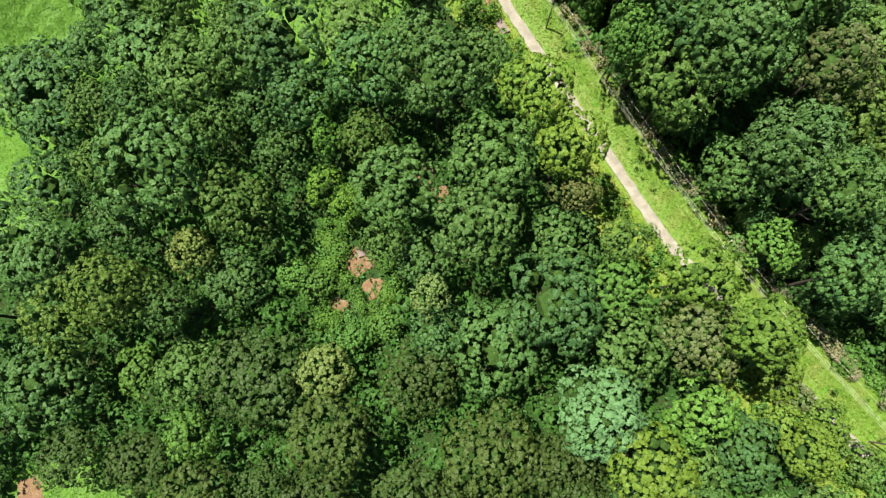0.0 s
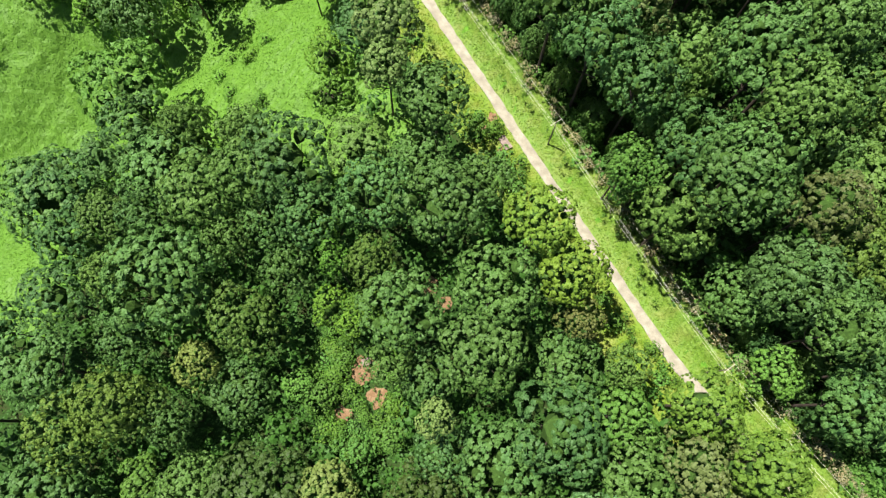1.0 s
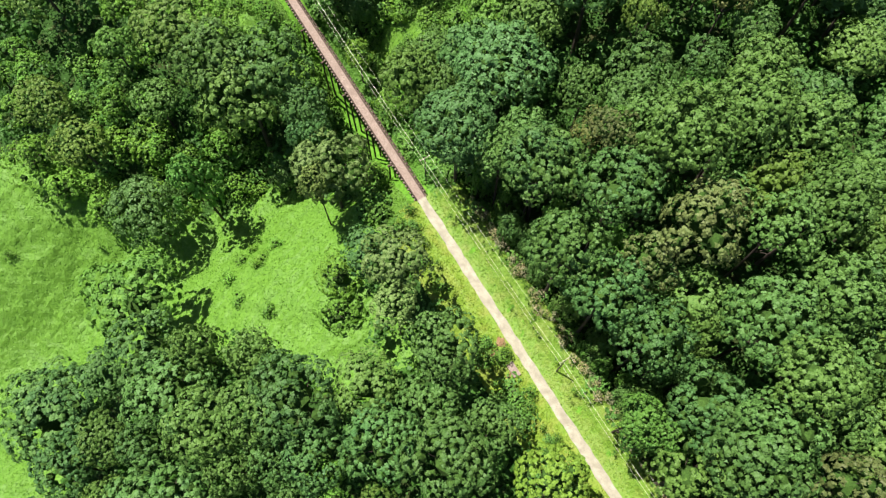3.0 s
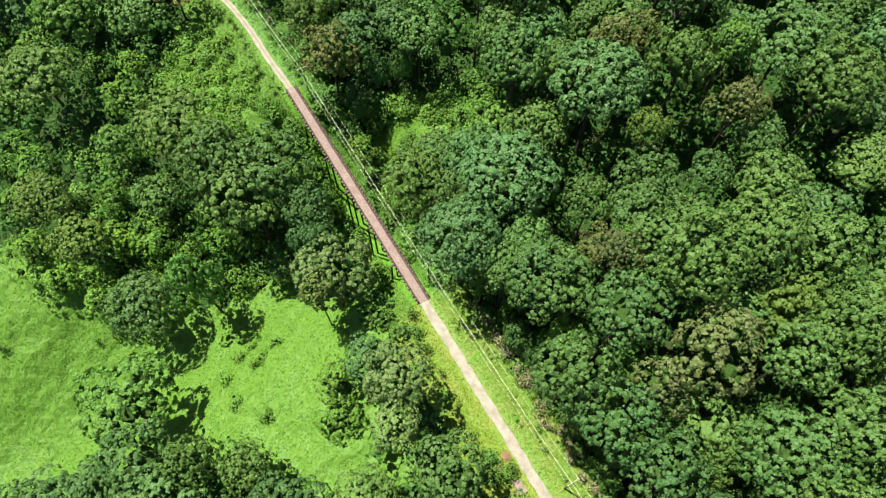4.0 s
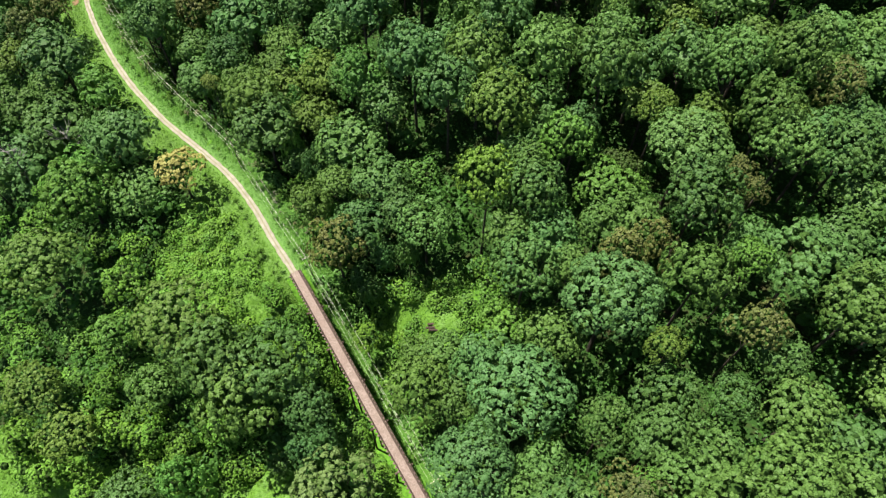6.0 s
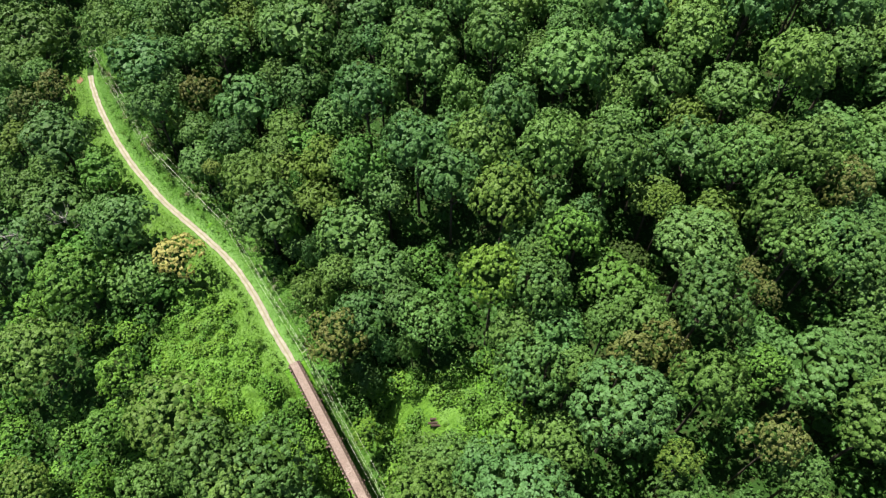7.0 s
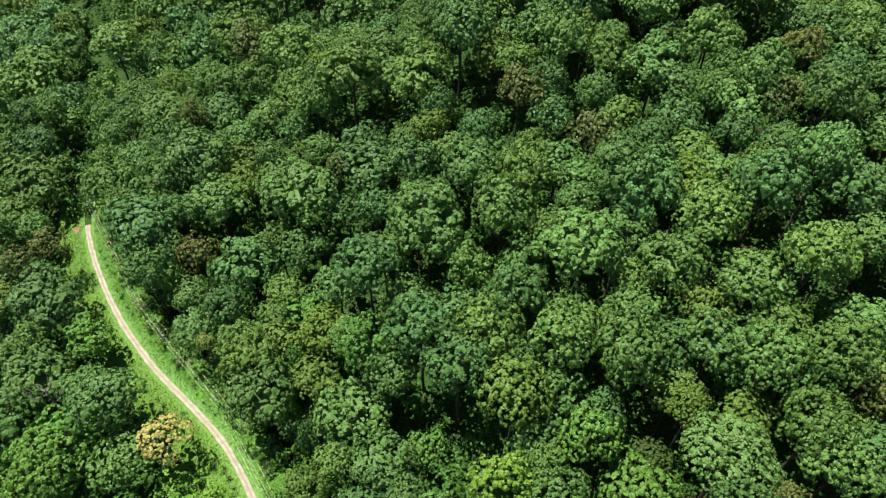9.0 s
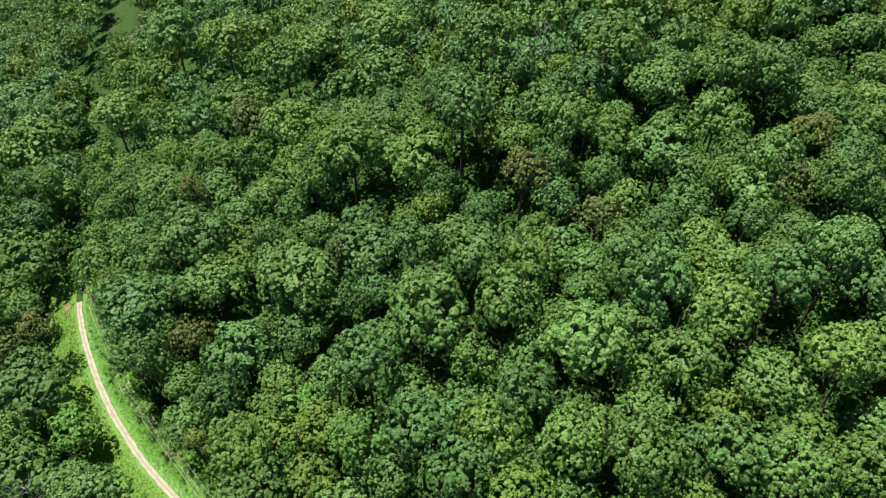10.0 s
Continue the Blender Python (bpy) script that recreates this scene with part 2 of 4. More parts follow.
def crown_data(seed, lobes, sprays, size, flat=0.75, ragged=0.12, tuft=0.25, core=0.62):
    """A crown of unit radius round the origin: leaf sprays on tufts on rounded lobes, over an inner core that near
    trees colour dark as shade.
    Verts, faces, and how many of the faces are sprays."""
    rng = np.random.default_rng(seed)
    dirs = sphere_dirs(int(lobes * 1.55))
    dirs = dirs[dirs[:, 2] > -0.3]
    dirs = dirs + 0.11 * rng.normal(size=dirs.shape)
    dirs /= np.linalg.norm(dirs, axis=1)[:, None]
    dirs[0] = (0.05, 0.05, 0.997)
    reach = 0.70 * (1 + ragged * rng.normal(size=len(dirs))).clip(0.5, 1.3)
    centres = dirs * reach[:, None] * (1, 1, flat)
    radii = rng.uniform(0.27, 0.40, len(dirs)) * (14 / lobes) ** 0.5
    td = sphere_dirs(60)
    tc, tr, tn = [], [], []
    for c, r, d in zip(centres, radii, dirs):
        q = td + 0.2 * rng.normal(size=td.shape)
        q /= np.linalg.norm(q, axis=1)[:, None]
        q = q[(q @ d > -0.1) & (q[:, 2] > -0.45)]
        tc.append(c + q * r * rng.uniform(0.8, 1.0, len(q))[:, None])
        tr.append(r * tuft * rng.uniform(0.6, 1.3, len(q)))
        tn.append(q * 0.8 + d * 0.5)
    tc, tr, tn = np.concatenate(tc), np.concatenate(tr), np.concatenate(tn)
    deep = (np.linalg.norm(tc[:, None] - centres[None], axis=2) < 0.68 * radii[None]).any(1)
    tc, tr, tn = tc[~deep], tr[~deep], tn[~deep]
    pick = rng.choice(len(tc), sprays, p=tr ** 2 / (tr ** 2).sum())
    q = rng.normal(size=(sprays, 3)) * 0.5 + tn[pick] + (0, 0, 0.2)
    q /= np.linalg.norm(q, axis=1)[:, None]
    v, f = blades(rng, tc[pick] + q * tr[pick, None] * rng.uniform(0.75, 1.1, sprays)[:, None], q, size, 0.17)
    vs, fs, n = [v], [f], len(v)
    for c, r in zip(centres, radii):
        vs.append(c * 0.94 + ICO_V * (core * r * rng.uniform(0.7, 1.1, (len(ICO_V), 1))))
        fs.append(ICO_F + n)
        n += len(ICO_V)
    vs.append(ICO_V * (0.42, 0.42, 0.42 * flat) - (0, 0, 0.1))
    fs.append(ICO_F + n)
    return np.concatenate(vs), np.concatenate(fs), len(f)


def trunk_bm(seed, top, crown_low, spread):
    """A trunk to the crown with limbs that reach out into it; unit heights in metres."""
    rng = random.Random(seed)
    bm = bmesh.new()
    lean = (rng.uniform(-0.6, 0.6), rng.uniform(-0.6, 0.6))
    tube(bm, [(0, 0, -1.0), (0, 0, 0.6), (lean[0] * 0.4, lean[1] * 0.4, crown_low * 0.6), (lean[0], lean[1], crown_low), (lean[0], lean[1], top * 0.9)],
         [0.55, 0.38, 0.3, 0.25, 0.06], 7)
    for k in range(6):
        a = k * 1.05 + rng.uniform(-0.3, 0.3)
        z0 = crown_low * rng.uniform(0.85, 1.1)
        r = spread * rng.uniform(0.5, 0.75)
        tube(bm, [(lean[0], lean[1], z0), (lean[0] + 0.5 * r * math.cos(a), lean[1] + 0.5 * r * math.sin(a), z0 + 1.8), (r * math.cos(a), r * math.sin(a), z0 + rng.uniform(3, 5))],
             [0.16, 0.10, 0.03], 4)
    return bm


# ==== ground, in one sheet to the horizon ====
def ground_material():
    mat, tree, shader, links = nodes_of("ground cover and shade-darkened leaf litter")
    green = mixed(tree, noise_of(tree, 1.6, 5.0), (0.06, 0.15, 0.015), (0.11, 0.26, 0.025))
    # Wood floor, litter and dark green, lowered to paint in the canopy's shade.
    litter = mixed(tree, noise_of(tree, 2.2, 5.0), (0.024, 0.024, 0.009), (0.048, 0.038, 0.018))
    attr = tree.nodes.new("ShaderNodeAttribute")
    attr.attribute_name = "open"
    c = mixed(tree, attr.outputs["Fac"], mixed(tree, noise_of(tree, 0.4, 4.0, 0.25, 0.5), litter, (0.025, 0.062, 0.012)), green)
    links.new(c, shader.inputs["Base Color"])
    shader.inputs["Roughness"].default_value = 0.9
    shader.inputs["Specular IOR Level"].default_value = 0.1
    relief = tree.nodes.new("ShaderNodeBump")
    relief.inputs["Strength"].default_value, relief.inputs["Distance"].default_value = 0.7, 0.3
    links.new(noise_of(tree, 2.5, 6.0, 0.0, 1.0), relief.inputs["Height"])
    links.new(relief.outputs[0], shader.inputs["Normal"])
    return mat


def meadow(x, y):
    """1 in the open vine-grown hollow, 0 outside it."""
    def blob(cx, cy, rx, ry, ragged=0.1):
        return 1 - ease(np.hypot((x - cx) / rx, (y - cy) / ry) + ragged * waves(x * 1.8, y * 1.8), 0.85, 1.05)
    return np.maximum.reduce((blob(-90, 95, 41, 22), blob(-45, 96, 19, 20), blob(-112, 60, 17, 26), blob(-61, 164, 18, 18), blob(-80, -25, 12, 7), blob(-112, 113, 22, 11), blob(-31, 77, 13, 10)))


# bare earth: x, y, radius
EARTH_SPOTS = ((-16.8, 21.2, 2.9), (-14.0, 15.6, 2.2), (-21.1, 12.4, 1.8), (-3.5, 37.3, 1.9), (-0.4, 33.6, 1.8), (5.4, 65.2, 1.5), (7.2, 67.2, 1.3), (8.9, 69.3, 1.2),
               (-87, -25.5, 3.2), (-123.6, 254.6, 2.4), (10.2, 62.6, 1.5))


def glade(x, y):
    """Gaps in the wood where only low growth stands."""
    def near(cx, cy, rx, ry):
        return math.hypot((x - cx) / rx, (y - cy) / ry) < 1
    return near(-18, 20, 9.5, 17) or near(-95, 113, 30, 11) or near(-6, 144, 18, 10) or near(-22, 138, 9, 12) or near(-2, 35, 4, 5) or near(7, 66, 5, 6)


# dark gaps between the crowns: x, y, radius
GAPS = np.array((
    (-69, 30, 2.9), (-70, 23, 4.7), (-28, 28, 4.9), (5, 44, 4.5), (-5, 39, 3.4), (-54, 20, 2.3), (1, 11, 1.9), (-2, -12, 3.9), (-39, -16, 4.4), (-54, 20, 3.1),
    (-69, 9, 2.8), (-29, 27, 3.9), (6, 143, 3.4), (25, 114, 3.3), (22, 108, 2.5), (22, 120, 2.9), (60, 115, 4.3), (60, 151, 4.8), (68, 108, 3.2), (-34, 227, 3.9),
    (-4, 178, 4.4), (24, 160, 4.5), (-17, 151, 3.0), (42, 123, 5.8)) + (
    (58, 149, 5.6), (-17, 194, 3.5), (2, 265, 7.7), (-23, 263, 4.0), (73, 268, 6.8), (61, 205, 3.1), (-37, 227, 3.0), (-19, 190, 2.7), (66, 184, 3.5), (85, 224, 4.3),
    (-62, 237, 3.9), (-5, 279, 3.2), (-1, 171, 4.1), (-17, 187, 3.5), (-75, 128, 3.7), (-91, 144, 4.4), (-101, 188, 3.3)), float)


def gap(x, y, r):
    """Whether a crown of radius r at x, y would close one of the gaps."""
    return bool((np.hypot(GAPS[:, 0] - x, GAPS[:, 1] - y) < GAPS[:, 2] + 0.55 * r).any())


def hollow(x, y):
    """The open vine-grown land, widened towards the camera so that crowns don't hide it."""
    return np.maximum.reduce([meadow(x - u, y + 0.65 * u) for u in (0, 6, 12)])


def viny(x, y):
    """Where vines cover the ground: the hollow and the gap beside the bridge."""
    return np.maximum.reduce([hollow(x, y)] + [1 - ease(np.hypot((x - cx) / rx, (y - cy) / ry) + 0.12 * waves(2 * x, 2 * y), 0.8, 1.1)
                                               for cx, cy, rx, ry in ((-6, 144, 17, 10), (-22, 138, 8, 12))])


def steps(fine_lo, fine_hi, step, far):
    mid = np.arange(fine_lo, fine_hi + 0.1, step)
    out = np.concatenate((np.arange(5, 281, 5), np.geomspace(300, far, 9)))
    return np.concatenate((fine_lo - out[::-1], mid, fine_hi + out))


gx, gy = steps(-180, 130, 2.5, 3000), steps(-70, 300, 2.5, 3000)
X, Y = np.meshgrid(gx, gy)
Z = height(X, Y)
n_x, n_y = len(gx), len(gy)
idx = np.arange(n_x * n_y).reshape(n_y, n_x)
quads = np.stack((idx[:-1, :-1], idx[:-1, 1:], idx[1:, 1:], idx[1:, :-1]), -1).reshape(-1, 4)
ground = linked("ground", np.stack((X, Y, Z), -1).reshape(-1, 3), quads, ground_material(), smooth=True)
D_G, S_G = beside(X, Y)
open_land = np.maximum(viny(X, Y), ease(D_G, -9, -5) * (1 - ease(D_G, 8, 11)) * (S_G < T0[17]))
attr = ground.data.attributes.new("open", "FLOAT", "POINT")
attr.data.foreach_set("value", open_land.reshape(-1).astype(np.float32))
tagged(ground, "wooded valley ground with green cover and leaf litter", "ground", kind="structure")


# ==== the trail ====
def ribbon(name, s0, s1, half, lift, material, step=1.5, wobble=0.14, sink=0.0, grassy=0.0):
    """A strip along the trail, with uneven edges."""
    verts, faces = [], []
    rng = random.Random(name)
    m = int((s1 - s0) / step) + 1
    across = np.linspace(-1, 1, 7)
    for i in range(m + 1):
        s = s0 + (s1 - s0) * i / m
        p, w = on_trail(s)
        right = np.array((w[1], -w[0]))
        edge = [half * (1 + rng.uniform(-wobble, wobble)) for _ in range(2)]
        for u in across:
            q = p + right * u * edge[int(u > 0)]
            verts.append((q[0], q[1], lift - sink * u * u))
        if i:
            a = (i - 1) * 7
            faces += [(a + k, a + k + 1, a + k + 8, a + k + 7) for k in range(6)]
    ob = linked(name, verts, faces, material, smooth=True)
    middle = ob.data.attributes.new("middle", "FLOAT", "POINT")
    middle.data.foreach_set("value", np.tile(np.array((0.55, 0, 0, 1.0, 0, 0, 0.55)) * grassy, m + 1).astype(np.float32))
    return ob


def gravel_trail():
    mat, tree, shader, links = nodes_of("pale gravel with grassy middle")
    base = mixed(tree, noise_of(tree, 0.6), (0.237, 0.214, 0.165), (0.355, 0.33, 0.262))
    base = mixed(tree, noise_of(tree, 6.0, 3.0, 0.45, 0.8), base, (0.19, 0.16, 0.12))
    worn = tree.nodes.new("ShaderNodeAttribute")
    worn.attribute_name = "middle"
    base = mixed(tree, worn.outputs["Fac"], base, mixed(tree, noise_of(tree, 2.0, 4.0), (0.13, 0.14, 0.05), (0.24, 0.20, 0.13)))
    links.new(base, shader.inputs["Base Color"])
    shader.inputs["Roughness"].default_value = 0.95
    relief = tree.nodes.new("ShaderNodeBump")
    relief.inputs["Strength"].default_value, relief.inputs["Distance"].default_value = 0.4, 0.05
    links.new(noise_of(tree, 12.0, 4.0, 0.0, 1.0), relief.inputs["Height"])
    links.new(relief.outputs[0], shader.inputs["Normal"])
    return mat


GRAVEL_TRACK = gravel_trail()
trail_near = tagged(ribbon("road", 0, B_START, 1.03, 0.10, GRAVEL_TRACK, sink=0.05, grassy=0.15), "pale gravel trail between green verges", "trail", kind="structure")
trail_far = tagged(ribbon("road", B_END, float(T0[17]), 0.84, 0.10, GRAVEL_TRACK, sink=0.05, grassy=0.9), "pale gravel trail with worn wheel tracks", "trail", kind="structure")


# ==== trestle bridge ====
def trestle():
    thing = new("trestle_bridge")
    a, b = TA[7], TB[7]
    way = (b - a) / np.linalg.norm(b - a)
    length = float(np.linalg.norm(b - a))
    right = np.array((way[1], -way[0]))

    def at(s, u, z):
        p = a + way * s + right * u
        return Vector((p[0], p[1], z))

    thing.location = at(0, 0, 0)
    shift = Matrix.Translation(-thing.location)

    def done(name, bm, material, label=""):
        bm.transform(shift)
        return part(name, bm, material, thing, label)

    bm = bmesh.new()
    beam(bm, at(-0.5, 0, 0.12), at(length + 0.5, 0, 0.12), 1.72, 0.08)
    done("deck", bm, DECKING, "pinkish worn deck surface")
    for u, w in ((-0.96, 0.2), (1.08, 0.42)):
        bm = bmesh.new()
        beam(bm, at(-0.5, u, 0.11), at(length + 0.5, u, 0.11), w, 0.07)
        done("margin_board", bm, TIMBER, "brown boards along the deck's edge")
    for u in (-0.8, 0.8):
        bm = bmesh.new()
        beam(bm, at(-0.5, u, -0.75), at(length + 0.5, u, -0.75), 0.4, 0.9)
        done("girder", bm, TIMBER)
    # ties under the deck, their ends stick out
    bm = bmesh.new()
    beam(bm, at(0, -1.5, -0.08), at(0, 1.5, -0.08), 0.4, 0.3)
    bm.transform(Matrix.Translation(-at(0, 0, 0)))
    first = part("tie", bm, TIE_WOOD, thing)
    first.location = (0, 0, 0)
    k = 1
    while k * 0.95 < length:
        ob = new("tie", first.data)
        ob.parent = thing
        ob.location = (*(way * k * 0.95), 0)
        k += 1
    # railings
    count = int(length / 1.9)
    for u in (-1.2, 1.4):
        for i in range(count + 1):
            s = length * i / count
            bm = bmesh.new()
            beam(bm, at(s, u, -0.2), at(s, u, 1.15), 0.13, 0.13, up=(way[0], way[1], 0))
            done("post", bm, TIMBER)
        for z, h in ((1.12, 0.08), (0.6, 0.12)):
            bm = bmesh.new()
            beam(bm, at(0, u, z), at(length, u, z), 0.14 if z > 1 else 0.05, h)
            done("rail", bm, TIMBER)
    # bents that stand in the valley
    for i in range(1, 6):
        s = length * i / 6
        bm = bmesh.new()
        beam(bm, at(s, -2.1, -1.35), at(s, 2.1, -1.35), 0.4, 0.4)
        for u in (-1.7, -0.6, 0.6, 1.7):
            foot = at(s, u * 1.12, 0)
            z = float(height(foot.x, foot.y)) - 0.6
            beam(bm, at(s, u, -1.4), Vector((foot.x, foot.y, z)), 0.34, 0.34)
        done("bent", bm, TIMBER)
    return tagged(thing, "timber trestle bridge with pinkish deck and brown railings", "bridge")


trestle()


# ==== power line ====
def pole():
    thing = new("utility_pole")
    bm = bmesh.new()
    tube(bm, [(0, 0, -1.2), (0, 0, 0), (0, 0, 5), (0, 0, 10.6)], [0.15, 0.14, 0.12, 0.09], 10)
    part("shaft", bm, POLE_WOOD, thing)
    bm = bmesh.new()
    beam(bm, (-1.2, 0.14, 10.0), (1.2, 0.14, 10.0), 0.1, 0.12)
    arm = part("crossarm", bm, ARM_WOOD, thing, "pale weathered crossarm")
    for x in (-1.1, -0.4, 1.1):
        bm = bmesh.new()
        tube(bm, [(x, 0.14, 10.05), (x, 0.14, 10.2), (x, 0.14, 10.32)], [0.05, 0.07, 0.04], 8)
        part("insulator", bm, WIRE, arm)
    return tagged(thing, "weathered wooden utility pole with a pale crossarm", "utility pole", "poles along the trail")


POLES = ((73.0, -12.5), (46.6, 19.8), (19.6, 63.6), (-6.2, 105.3), (-36.0, 154.5), (-58.5, 187.5), (-88.5, 218.5), (-114.5, 256), (-119, 300))
first_pole = pole()
tops = []
for i, (x, y) in enumerate(POLES):
    p0, p1 = np.array(POLES[max(i - 1, 0)]), np.array(POLES[min(i + 1, len(POLES) - 1)])
    turn = math.atan2(*(p1 - p0)[::-1]) - math.pi / 2
    m = Matrix.Translation((x, y, 0.4 if i not in (3, 4) else -1.0)) @ Matrix.Rotation(turn, 4, "Z")
    if i == 0:
        first_pole.matrix_basis = m
    else:
        copy_thing(first_pole, m)
    tops.append([m @ Vector((u, 0.14, h)) for u, h in ((-1.1, 10.3), (-0.4, 10.3), (1.1, 10.3), (0.15, 8.2))])
for k in range(4):
    for lo, hi in zip(tops, tops[1:]):
        bm = bmesh.new()
        pts = [lo[k].lerp(hi[k], i / 12) - Vector((0, 0, 0.9 * 4 * (i / 12) * (1 - i / 12))) for i in range(13)]
        tube(bm, pts, [0.012 if k < 3 else 0.016] * 13, 5)
        me = bpy.data.meshes.new("power_wire")
        bm.to_mesh(me)
        bm.free()
        me.materials.append(WIRE)
        tagged(new("power_wire", me), "thin pale overhead wire strung between poles", "wire", "wires of the power line")


# ==== trees ====
RNG = random.Random(5)
PLACED = []  # x, y, crown radius, top
TAKEN = np.full((4000, 3), 1e6)


class Sort:
    """A kind of tree: a few models of it, each with a trunk and a crown, finer ones for near trees."""

    def __init__(self, name, label, leaf_mat, seed, count, sprays, size, lobes, far=True, **kw):
        self.models = {True: [], False: []}
        for k in range(count * (2 if far else 1)):
            near = k < count
            v, f, leaves = crown_data(seed + k, lobes=lobes, sprays=sprays if near else int(sprays * 0.52), size=size if near else size * 1.22, core=0.47 if near else 0.64, **kw)
            thing = new(name)
            part("trunk", trunk_bm(seed, 24.0, 14.0, 6.0), BARK, thing)
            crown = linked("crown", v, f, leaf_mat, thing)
            # near crowns get the dark core, painting shade into their leaf gaps
            crown.data.materials.append(SHADE_CORE if near else leaf_mat)
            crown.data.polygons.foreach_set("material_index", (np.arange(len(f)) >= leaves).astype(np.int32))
            tagged(thing, label, "tree", name.replace("_", " ") + "s of the wood")
            self.models[near].append([thing, float(v[:, 2].max()), float(v[:, 2].min()), False])
        if not far:
            self.models[False] = self.models[True]

    def plant(self, x, y, r, top, deep=1.0, fine=True):
        z = float(height(x, y)) - 0.2
        h = max(top - z, 4.0)
        model = RNG.choice(self.models[y < 178 and fine])
        m = Matrix.Translation((x, y, z)) @ Matrix.Rotation(RNG.uniform(0, 6.283), 4, "Z")
        TAKEN[len(PLACED)] = x, y, r
        PLACED.append((x, y, r, top))
        if model[3]:
            tree = copy_thing(model[0], m)
        else:
            tree, model[3] = model[0], True
            tree.matrix_basis = m
        if x < -18 and 66 < y < 112:
            deep *= 1.45  # beside open land the crowns reach far down
        tall = r * min(max(deep * 0.27 * h / r, 0.95), 1.3 * deep) * RNG.uniform(0.9, 1.15)
        for ob in tree.children:
            if ob.name.startswith("crown"):
                ob.scale = (r, r, tall)
                ob.location = (0, 0, h - model[1] * tall)
            else:
                ob.scale = (r / 7, r / 7, (h - 0.5 * r) / 24.0)
        return tree

    def tidy(self):
        """Take away models that no tree used."""
        for model in self.models[True] + self.models[False]:
            if not model[3]:
                for ob in (*model[0].children, model[0]):
                    if ob.name in bpy.data.objects:
                        bpy.data.objects.remove(ob)
                model[3] = True


FINE = 4700
DARK = Sort("oak_tree", "tall oak with dense dark green leaves", LEAF_DARK, 10, 4, FINE, 0.067, 15)
MID = Sort("maple_tree", "tall maple with dense mid green leaves", LEAF_MID, 20, 4, FINE, 0.065, 18, flat=0.8)
OLIVE = Sort("hickory_tree", "hickory with olive green leaves", LEAF_OLIVE, 30, 3, FINE, 0.065, 14, ragged=0.18)
YELLOW = Sort("ash_tree", "ash with sunlit yellow green leaves", LEAF_YELLOW, 40, 2, FINE, 0.076, 14, far=False)
BLUE = Sort("locust_tree", "broad rounded locust with pale blue green leaves", LEAF_BLUE, 50, 2, 5200, 0.055, 28, far=False, ragged=0.06, tuft=0.36)
SHADED_OAK = Sort("pin_oak_tree", "oak with deep olive green leaves, darkened as shade", LEAF_SHADED, 35, 2, FINE, 0.065, 16, far=False)
BRIGHT = Sort("poplar_tree", "young poplar with bright green leaves", LEAF_BRIGHT, 60, 3, 4200, 0.078, 12, ragged=0.22, flat=0.9)
VINED = Sort("vine_clad_tree", "tree smothered in bright green vines", LEAF_VINE, 140, 3, 4000, 0.066, 10, far=False, ragged=0.3, flat=1.0)
SILVER = Sort("silver_locust_tree", "pale silvery green locust with a rounded crown", LEAF_SILVER, 55, 1, 4600, 0.066, 28, far=False, ragged=0.06, tuft=0.36)
CREAM = Sort("sourwood_tree", "tree with cream blossom over green leaves", LEAF_CREAM, 70, 2, FINE, 0.076, 14, far=False, ragged=0.2)
BROWN = Sort("cherry_tree", "cherry with thin browning leaves", LEAF_BROWN, 80, 3, 2600, 0.08, 11, far=False, ragged=0.28, flat=1.0)
ORANGE = Sort("dying_tree", "dying tree with rust orange leaves", LEAF_ORANGE, 90, 1, 2400, 0.09, 11, far=False, ragged=0.25)


def grove(sort, trees):
    for x, y, r, top in trees:
        sort.plant(x, y, r * 1.08, top + 0.5)


# x, y, radius of the crown, height of its top over the trail
grove(DARK, (
    (-80, -3, 8.6, -10), (10, 3, 8.0, 7), (18, 10, 7.5, 19), (60, 14, 5.5, 28), (-41, 17, 5.9, -7),
    (56, 24, 4.8, 35), (-53, 37, 9.8, 9), (-1, 46, 6.7, 24), (43, 46, 6.8, 37), (-24, 47, 5.7, 14), (-12, 49, 6.3, 20), (39, 53, 6.3, 31),
    (-29, 57, 7.9, 17), (-81, 58, 8.6, -5), (31, 64, 5.5, 33), (-63, 69, 7.6, 1), (24, 71, 6.4, 35), (18, 79, 6.5, 36), (26, 87, 6.0, 40),
    (15, 95, 7.0, 33), (14, 95, 5.7, 34), (24, 112, 4.4, 29),
))
grove(DARK, (
    (35, 116, 5.9, 31), (11, 141, 6.1, 35), (43, 150, 6.6, 46), (13, 157, 5.7, 39), (71, 158, 5.9, 50), (66, 160, 5.4, 50),
    (29, 183, 6.4, 50), (-27, 184, 8.2, 21), (46, 184, 6.4, 49), (-29, 184, 6.6, 16), (-4, 185, 6.5, 40),
    (-49, 188, 7.7, 23), (-86, 189, 8.0, 18), (-19, 189, 5.7, 29), (-116, 192, 11.1, 6), (-12, 194, 7.0, 41), (8, 198, 6.8, 49),
    (-20, 199, 8.4, 14), (-109, 199, 8.4, 11), (-25, 212, 7.2, 40), (79, 213, 6.8, 63), (61, 215, 6.7, 65), (6, 218, 7.3, 53),
))
